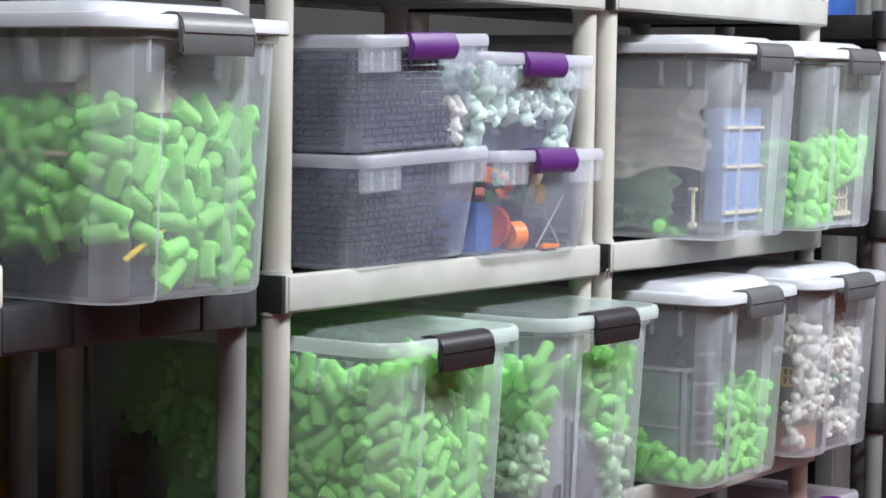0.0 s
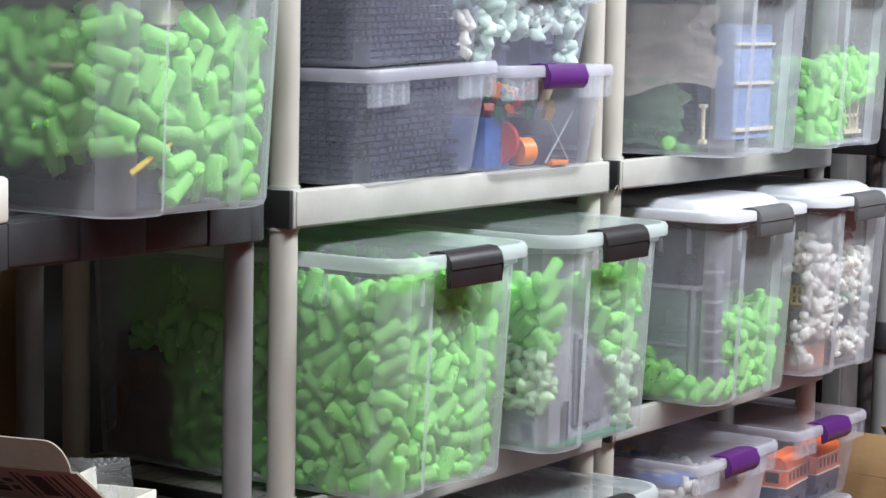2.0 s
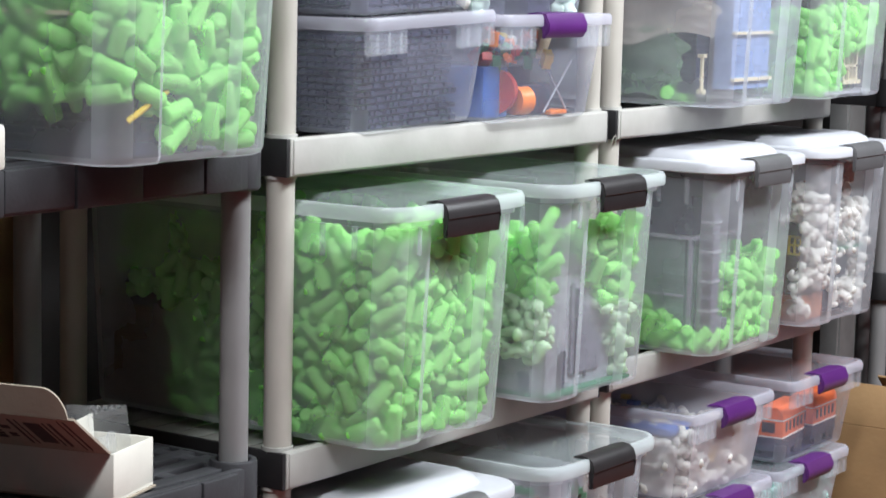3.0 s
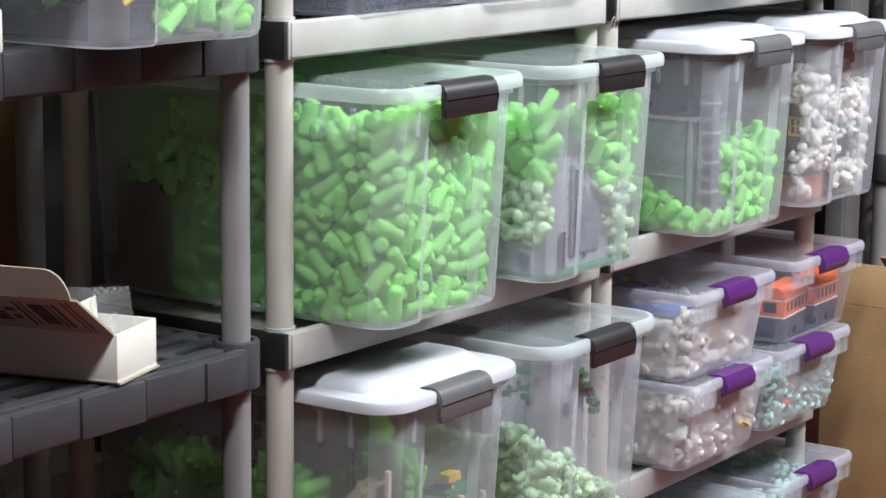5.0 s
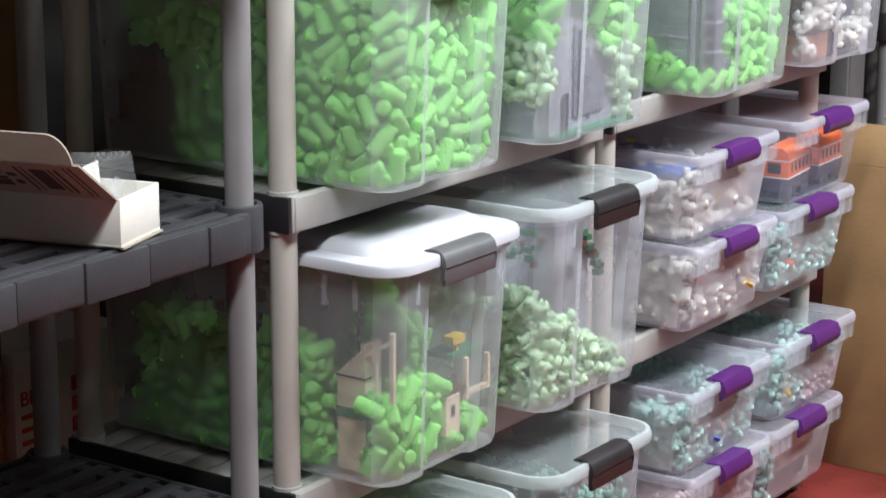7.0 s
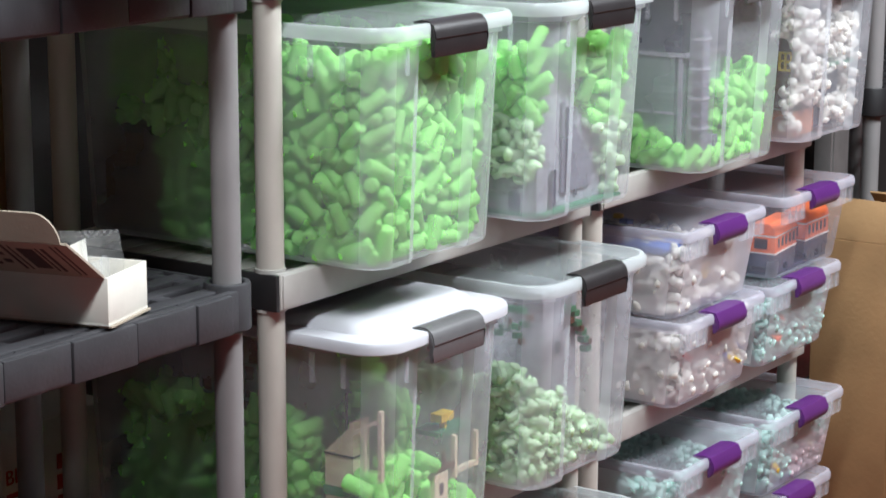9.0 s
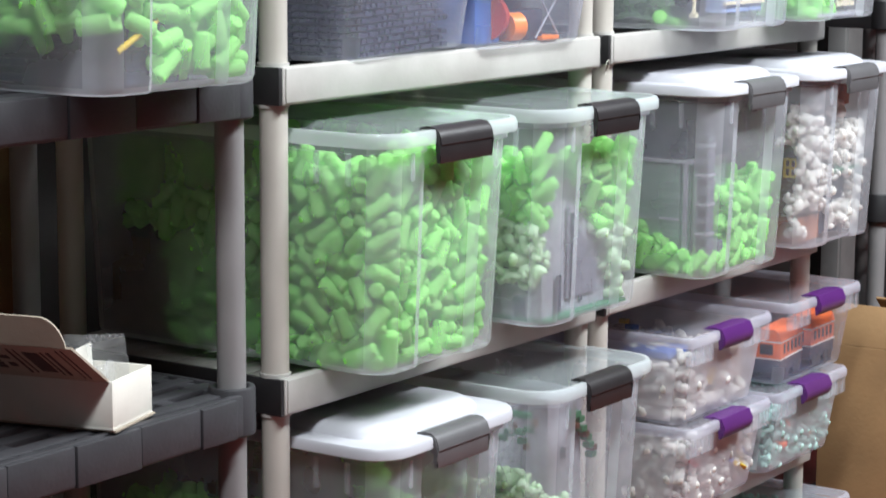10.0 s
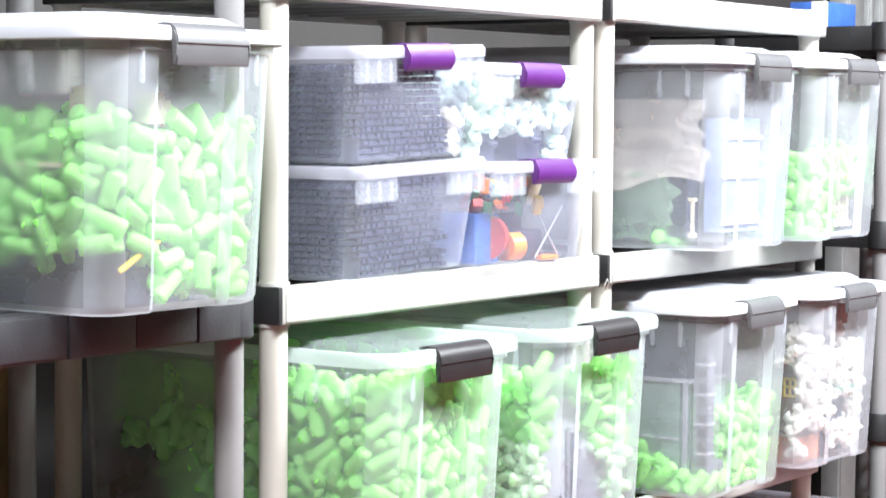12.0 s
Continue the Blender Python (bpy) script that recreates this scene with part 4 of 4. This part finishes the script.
track_stack(FB["L1"], 3, "stacked dark slate toy track pieces packed in layers")
track_stack(FB["L2"], 5, "stacked dark slate toy track pieces packed in layers")

# coloured toy pieces
rng = random.Random(11)
for i in range(46):
    s = rng.uniform(0.008, 0.014)
    bm = bmesh.new()
    block(bm, -s, s, -s * 0.6, s * 0.6, -s * 0.5, s * 0.5, 0.001)
    rod(bm, (0, 0, s * 0.5), (0, 0, s * 0.5 + 0.003), s * 0.35, 8)
    ob = part("toy_piece", bm, rng.choice(("t_red", "t_red", "t_white", "t_green", "t_yellow", "t_brown", "t_blue", "t_orange")), None, smooth=False)
    x = rng.uniform(-0.125, 0.030)
    ob.matrix_world = FB["L3"] @ pose(x, rng.uniform(0.046, 0.10), rng.uniform(0.085, 0.130), rng.uniform(0, 90), rng.uniform(0, 90), rng.uniform(0, 90))
    tagged(ob, "small bright toy piece in a loose heap", "toy piece", "coloured toy pieces")


def tray_piece(m, name, label, mat, fn, cat="toy"):
    bm = bmesh.new()
    fn(bm)
    ob = part(name, bm, mat, None)
    ob.matrix_world = m
    return tagged(ob, label, cat)


L3 = FB["L3"]
tray_piece(L3, "toy_crate", "blue toy crate holding up small pieces", "t_blue", lambda bm: block(bm, -0.13, -0.06, 0.06, 0.20, 0.006, 0.085, 0.004))
tray_piece(L3 @ pose(-0.036, 0.064, 0.030, 0, 0, -8), "toy_drum", "orange toy drum lying on its side", "t_orange", lambda bm: (rod(bm, (-0.004, 0, 0), (0.026, 0, 0), 0.0225, 24)))
tray_piece(L3 @ pose(-0.078, 0.075, 0.046, 0, 0, 20), "toy_disc", "dark red toy disc behind the orange drum", "t_red", lambda bm: rod(bm, (-0.012, 0, 0), (0.012, 0, 0), 0.036, 28))
tray_piece(L3, "toy_wedge", "dark slate toy wedge lying among the pieces", "slate", lambda bm: (block(bm, -0.03, 0.06, 0.055, 0.16, 0.006, 0.055, 0.006), block(bm, -0.05, 0.03, 0.075, 0.25, 0.006, 0.082, 0.006)))
tray_piece(L3 @ pose(0.035, 0.07, 0.118, 12, 18, 10), "toy_block", "cream toy block with dark marks", "t_tan", lambda bm: block(bm, -0.020, 0.020, -0.014, 0.014, -0.02, 0.02, 0.003))
for a, b in (((0.020, 0.045, 0.010), (0.105, 0.047, 0.090)), ((0.095, 0.049, 0.012), (0.030, 0.050, 0.085))):
    tray_piece(L3, "toy_stick", "thin pale toy stick leaning in the box", "t_grey", lambda bm: rod(bm, a, b, 0.0016, 8))
tray_piece(L3, "toy_plate", "flat orange toy plate on the bottom", "t_orange", lambda bm: block(bm, 0.045, 0.095, 0.046, 0.075, 0.005, 0.012, 0.002))
L4 = FB["L4"]
for x, y, z, s in ((-0.07, 0.075, 0.06, 0.85), (0.03, 0.06, 0.07, 1.1), (0.10, 0.09, 0.05, 0.8)):
    tray_piece(L4 @ pose(x, y, 0.006), "toy_figure_stand", "dark grey toy machine among white foam", "slate", lambda bm: (block(bm, -0.03 * s, 0.03 * s, -0.02, 0.03, 0, z, 0.004), block(bm, -0.018 * s, 0.018 * s, -0.026, 0.0, z - 0.004, z + 0.022 * s, 0.003), rod(bm, (-0.012, -0.028, z * 0.6), (0.012, -0.028, z * 0.6), 0.006, 10)), "toy")


# orange railcars
def railcar(m, long_=0.12, mat="t_coral"):
    car = thing("toy_railcar", m, "orange toy railcar with a dark underframe", "toy train", "toy railcars")
    bm = bmesh.new()
    block(bm, -long_ / 2, long_ / 2, -0.025, 0.025, 0.012, 0.036, 0.001)
    part("underframe", bm, "slate", car)
    bm = bmesh.new()
    block(bm, -long_ / 2, long_ / 2, -0.026, 0.026, 0.037, 0.066, 0.001)
    part("side", bm, mat, car)
    bm = bmesh.new()
    prism(bm, [(-0.027, 0.068), (-0.024, 0.080), (-0.014, 0.088), (0.014, 0.088), (0.024, 0.080), (0.027, 0.068)], -long_ / 2, long_ / 2)
    part("roof", bm, mat, car)
    for z in (0.0365, 0.0665):
        bm = bmesh.new()
        block(bm, -long_ / 2 - 0.0008, long_ / 2 + 0.0008, -0.0268, 0.0268, z - 0.0012, z + 0.0012)
        part("stripe", bm, "t_white", car)
    for k in range(5):
        x = -long_ / 2 + 0.02 + k * (long_ - 0.04) / 4
        bm = bmesh.new()
        block(bm, x - 0.004, x + 0.004, -0.0272, -0.0255, 0.046, 0.062)
        part("window", bm, "t_dark", car)
    bm = bmesh.new()
    block(bm, -long_ / 2 - 0.0012, -long_ / 2 + 0.001, -0.012, 0.012, 0.044, 0.062)
    part("window", bm, "t_dark", car)
    for x in (-long_ / 2 + 0.02, -long_ / 2 + 0.04, long_ / 2 - 0.04, long_ / 2 - 0.02):
        for y in (-0.026, 0.020):
            bm = bmesh.new()
            rod(bm, (x, y, 0.010), (x, y + 0.006, 0.010), 0.010, 14)
            part("wheel", bm, "t_dark", car)
    return car


P4 = FB["P4"]
railcar(P4 @ pose(-0.074, 0.072, 0.0085, 0, 0, 6) @ Matrix.Diagonal((1, 1.1, 1.12, 1)), 0.125)
railcar(P4 @ pose(0.078, 0.076, 0.0085, 0, 0, 2) @ Matrix.Diagonal((1, 1.1, 1.12, 1)), 0.118)
railcar(P4 @ pose(-0.06, 0.20, 0.0085, 0, 0, 4), 0.12)
railcar(FB["P7"] @ pose(-0.01, 0.075, 0.012, 0, 0, 1), 0.20, "t_rust")
tray_piece(FB["P7"], "toy_roof", "long cream toy roof over a dark train", "t_tan", lambda bm: block(bm, -0.10, 0.135, 0.05, 0.12, 0.104, 0.114, 0.002))
tray_piece(P4, "toy_platform", "dark toy brick base under the railcars", "slate", lambda bm: block(bm, -0.13, 0.13, 0.05, 0.30, 0.0035, 0.0085, 0.001))
P2 = FB["P2"]
tray_piece(P2, "toy_sheet", "blue toy panel lying on foam", "t_blue", lambda bm: block(bm, -0.14, -0.06, 0.06, 0.34, 0.118, 0.132, 0.003))
tray_piece(P2 @ pose(-0.012, 0.044, 0.070, 8, 12, 0), "toy_barrier", "yellow and red toy barrier", "t_yellow", lambda bm: block(bm, -0.016, 0.016, -0.004, 0.004, -0.016, 0.016, 0.001))
crumpled(P2 @ pose(0.085, 0.085, 0.075), "plastic_bag", "crumpled clear bag of small white parts", "bag", (0.055, 0.040, 0.050), 6)
for x, c in ((-0.05, "t_red"), (0.03, "t_blue"), (0.07, "t_yellow"), (-0.09, "t_tan")):
    tray_piece(P2 @ pose(x, 0.20 + x, 0.130, 5, 8, 30 * x * 10), "toy_piece", "small toy piece lying on top of the foam", c, lambda bm: block(bm, -0.018, 0.018, -0.008, 0.008, -0.003, 0.006, 0.001), "toy piece")

rng = random.Random(23)
for key, n in (("P1", 5), ("P3", 4), ("P6", 4), ("P8", 5)):
    for _ in range(n):
        s = rng.uniform(0.005, 0.009)
        c = rng.choice(("t_red", "t_blue", "t_yellow", "t_tan", "t_coral", "t_violet"))
        tray_piece(FB[key] @ pose(rng.uniform(-0.12, 0.12), 0.034, rng.uniform(0.04, 0.115), rng.uniform(0, 60), rng.uniform(0, 60), 0), "toy_piece", "small toy piece lying among curled foam", c, lambda bm: block(bm, -s * 1.6, s * 1.6, -s, s, -s * 0.6, s * 0.6, 0.001), "toy piece")

# ---- dark shelf: opened parcel and behind it ----
N = P(-0.373, -0.007, 0.8355)
parcel_m = Matrix.Translation(N) @ pose(0, 0, 0, 0, 0, 15.5)
parcel = thing("parcel_box", parcel_m, "opened white cardboard parcel box with a raised brown flap", "cardboard box")
pw, pl, ph, FL = 0.108, 0.30, 0.062, 0.112
bm = bmesh.new()
block(bm, 0, pw, 0.0, pl, 0, 0.003)
part("bottom", bm, "card_white", parcel)
for x0, x1, y0, y1 in ((0, 0.003, 0, pl), (pw - 0.003, pw, 0, pl), (0.003, pw - 0.003, 0, 0.003), (0.003, pw - 0.003, pl - 0.003, pl)):
    bm = bmesh.new()
    block(bm, x0, x1, y0, y1, 0.003, ph, 0.0008)
    part("side", bm, "card_white", parcel)
bm = bmesh.new()
block(bm, 0.002, pw + 0.003, -0.003, pl, -0.0030, -0.0005)
part("base_card", bm, "card_in", parcel, "brown card edge under the box")
flap_m = Matrix.Translation((0, 0, ph)) @ pose(0, 0, 0, 0, -57, 0)
bm = bmesh.new()
block(bm, -0.0015, 0.0015, 0.004, pl, 0, FL, m=flap_m)
flap = part("flap", bm, "card_in", parcel, "brown inner flap with printed labels")
for k, (y, l, z0, z1) in enumerate(((0.045, 0.004, 0.01, 0.05), (0.055, 0.002, 0.01, 0.05), (0.062, 0.022, 0.014, 0.048), (0.10, 0.003, 0.01, 0.052), (0.13, 0.05, 0.038, 0.043), (0.13, 0.04, 0.028, 0.031), (0.13, 0.045, 0.016, 0.020), (0.20, 0.06, 0.030, 0.036), (0.20, 0.05, 0.014, 0.018), (0.022, 0.002, 0.006, 0.056), (0.030, 0.0015, 0.006, 0.056), (0.092, 0.0015, 0.01, 0.052), (0.112, 0.010, 0.02, 0.026), (0.112, 0.012, 0.034, 0.039), (0.13, 0.05, 0.046, 0.052), (0.13, 0.03, 0.022, 0.025), (0.20, 0.06, 0.044, 0.050), (0.20, 0.03, 0.022, 0.026))):
    bm = bmesh.new()
    block(bm, -0.0023, -0.0012, y, y + l, z0 * 1.85, z1 * 1.85, m=flap_m)
    part("label_bar", bm, "ink", flap)
tuck_m = flap_m @ Matrix.Translation((0, 0, FL)) @ pose(0, 0, 0, 0, 40, 0)
bm = bmesh.new()
pts = [(0.012 + 0.03 * (1 - math.cos(a)), 0.040 * math.sin(a)) for a in [radians(90 * i / 8) for i in range(9)]] + [(pl, 0.040), (pl, 0)]
fa = [bm.verts.new(tuck_m @ Vector((-0.0012, y, z))) for y, z in pts]
fb = [bm.verts.new(tuck_m @ Vector((0.0012, y, z))) for y, z in pts]
bm.faces.new(fa)
bm.faces.new(fb)
for i in range(len(fa)):
    bm.faces.new((fa[i], fa[(i + 1) % len(fa)], fb[(i + 1) % len(fa)], fb[i]))
part("tuck_flap", bm, "card_in", parcel, smooth=False)
tray_piece(parcel_m @ pose(0.066, 0.075, 0.004, -4, 0, 4), "paper_card", "white paper card standing in the parcel", "card_white", lambda bm: block(bm, -0.034, 0.034, -0.001, 0.001, 0, 0.083), "card")
def bubble_sheet(m, w, hgt, seed):
    """A stiff bent sheet of film with rows of small blisters."""
    bm = bmesh.new()
    nu, nv = 60, 44
    rows = []
    for a in range(nu + 1):
        row = []
        for b in range(nv + 1):
            u, v = a / nu * w, b / nv * hgt
            k = max(0.0, math.cos(u / 0.0085 * 2 * math.pi) * math.cos(v / 0.0085 * 2 * math.pi))
            bend = 0.012 * noise.noise(Vector((u * 18, v * 14, seed))) + 0.004 * noise.noise(Vector((u * 60, v * 60, seed)))
            row.append(bm.verts.new((u, -0.0028 * k ** 0.5 + bend, v + 0.006 * noise.noise(Vector((u * 40, seed, 1))) * v / hgt)))
        rows.append(row)
    for a in range(nu):
        for b in range(nv):
            bm.faces.new((rows[a][b], rows[a + 1][b], rows[a + 1][b + 1], rows[a][b + 1]))
    ob = part("bubble_wrap", bm, "bubble", None)
    ob.matrix_world = m
    return tagged(ob, "clear bubble wrap standing up in the opened parcel", "wrapping")


bubble_sheet(parcel_m @ pose(0.084, 0.108, 0.004, 0, -4, -80), 0.084, 0.094, 2)
bubble_sheet(parcel_m @ pose(0.038, 0.050, 0.004, 6, 0, 6), 0.055, 0.066, 5)

# foot of another box at the left end of the dark shelf
bm = bmesh.new()
a, b = P(-0.90, -0.01, 1.292), P(-0.567, 0.10, 1.35)
block(bm, a.x, b.x, a.y, b.y, a.z, b.z, 0.006)
tagged(part("white_tray", bm, "card_white"), "low white tray at the end of the dark shelf", "tray")


def carton(name, lo, hi, label, turn=0.0, flaps=True, mat="carton"):
    a, b = P(*lo), P(*hi)
    ob = thing(name, Matrix.Translation(((a.x + b.x) / 2, (a.y + b.y) / 2, a.z)) @ pose(0, 0, 0, 0, 0, turn), label, "cardboard box")
    w, d, h = b.x - a.x, b.y - a.y, b.z - a.z
    for x0, x1, y0, y1 in ((-w / 2, -w / 2 + 0.006, -d / 2, d / 2), (w / 2 - 0.006, w / 2, -d / 2, d / 2), (-w / 2 + 0.006, w / 2 - 0.006, -d / 2, -d / 2 + 0.006), (-w / 2 + 0.006, w / 2 - 0.006, d / 2 - 0.006, d / 2)):
        bm = bmesh.new()
        block(bm, x0, x1, y0, y1, 0, h, 0.002)
        part("side", bm, mat, ob)
    bm = bmesh.new()
    block(bm, -w / 2 + 0.006, w / 2 - 0.006, -d / 2 + 0.006, d / 2 - 0.006, 0.0, 0.006)
    part("bottom", bm, mat, ob)
    if flaps:
        for s, ang in ((-1, 24), (1, -50)):
            mm = Matrix.Translation((s * (w / 2 - 0.003), 0, h)) @ pose(0, 0, 0, 0, ang, 0)
            bm = bmesh.new()
            block(bm, -0.0025, 0.0025, -d / 2 + 0.01, d / 2 - 0.01, 0, 0.09, 0.001, m=mm)
            part("flap", bm, mat, ob)
    else:
        bm = bmesh.new()
        block(bm, -w / 2 + 0.006, w / 2 - 0.006, -d / 2 + 0.006, d / 2 - 0.006, h - 0.006, h)
        part("top", bm, mat, ob)
    return ob


carton("large_carton", (2.03, -0.52, -0.175), (2.39, 0.065, 0.545), "large open brown corrugated carton on the red floor")
carton("carton", (-0.9, 0.66, 0.80), (0.132, 0.96, 1.30), "brown cardboard carton behind the dark shelving", 0, False)
carton("carton", (-0.9, 0.66, -0.175), (0.03, 0.96, 0.795), "brown cardboard carton stacked behind the dark shelving", 0, False)

printed = carton("printed_box", (0.055, 0.66, -0.175), (0.33, 0.96, 0.462), "pinkish white printed box with red lettering behind the shelving", 0, False, "card_white")


def lettering(text, parent, m, size, mat):
    cu = bpy.data.curves.new("lettering", "FONT")
    cu.body, cu.size, cu.extrude = text, size, 0.0006
    ob = new("lettering", cu)
    me = bpy.data.meshes.new_from_object(ob.evaluated_get(bpy.context.evaluated_depsgraph_get()))
    bpy.data.objects.remove(ob)
    me.materials.append(M[mat])
    ob = new("lettering", me)
    ob.parent = parent
    ob.matrix_local = m
    return tagged(ob, "red printed lettering")


HB = K * (0.462 + 0.175)
lettering("BLO", printed, pose(-0.118, -0.1415, HB - 0.088, 90, 0, 0), 0.035, "red_ink")
for k in range(4):
    bm = bmesh.new()
    block(bm, -0.115, -0.070 + 0.012 * (k % 2), -0.1412, -0.139, HB - 0.112 - 0.022 * k, HB - 0.104 - 0.022 * k)
    part("print_bar", bm, "red_ink", printed)
for k in range(3):
    bm = bmesh.new()
    block(bm, 0.0, 0.020, -0.1412, -0.139, HB - 0.09 - 0.035 * k, HB - 0.065 - 0.035 * k)
    part("print_bar", bm, "red_ink", printed)

# pale metal uprights behind the gap between the units
for x, wd in ((3.93, 0.13), (4.10, 0.04), (4.19, 0.10)):
    bm = bmesh.new()
    a, b = P(x, 0.88, -0.175), P(x + wd, 0.94, 2.3)
    block(bm, a.x, b.x, a.y, b.y, a.z, b.z, 0.003)
    block(bm, a.x + 0.01, b.x - 0.01, a.y - 0.006, a.y + 0.002, a.z, b.z, 0.002)
    tagged(part("metal_upright", bm, "metal"), "pale grey metal upright standing against the wall", "upright", "metal uprights")
bm = bmesh.new()
a, b = P(2.43, 0.27, 1.770), P(2.62, 0.36, 1.83)
block(bm, a.x, b.x, a.y, b.y, a.z, b.z, 0.002)
pack = part("flat_pack", bm, "t_blue", None)
tagged(pack, "blue and white printed pack on the top shelf", "box")
bm = bmesh.new()
block(bm, a.x - 0.001, a.x + 0.02, a.y - 0.001, a.y + 0.03, a.z + 0.001, b.z + 0.001)
part("white_end", bm, "card_white", pack, "white printed end")

# tape on the large carton, and a loose tie on a shelf corner
big = bpy.data.objects["large_carton"]
for lo, hi in (((-0.2, -0.262), (0.0, 0.06)), ((-0.05, 0.02), (0.60, 0.655))):
    bm = bmesh.new()
    block(bm, -0.1682, -0.1664, lo[0], lo[1], hi[0], hi[1])
    part("tape", bm, "tape", big, "brown packing tape")
bm = bmesh.new()
block(bm, -0.1680, -0.1664, 0.088, 0.091, 0.01, 0.66)
part("crease", bm, "tape", big, "vertical crease in the card")
tie = bpy.data.curves.new("tie_loop", "CURVE")
tie.dimensions, tie.bevel_depth = "3D", 0.0007
sp = tie.splines.new("POLY")
sp.points.add(23)
for i, p in enumerate(sp.points):
    a = 2 * math.pi * i / 23
    p.co = (0.006 * math.cos(a), -0.001 - 0.003 * math.sin(a), 0.012 * math.sin(a), 1)
loop = new("wire_tie", tie)
loop.location = P(0.925, -0.004, 1.243)
tie.materials.append(M["white_post"])
tagged(loop, "thin pale wire tie looped round the shelf corner", "tie")
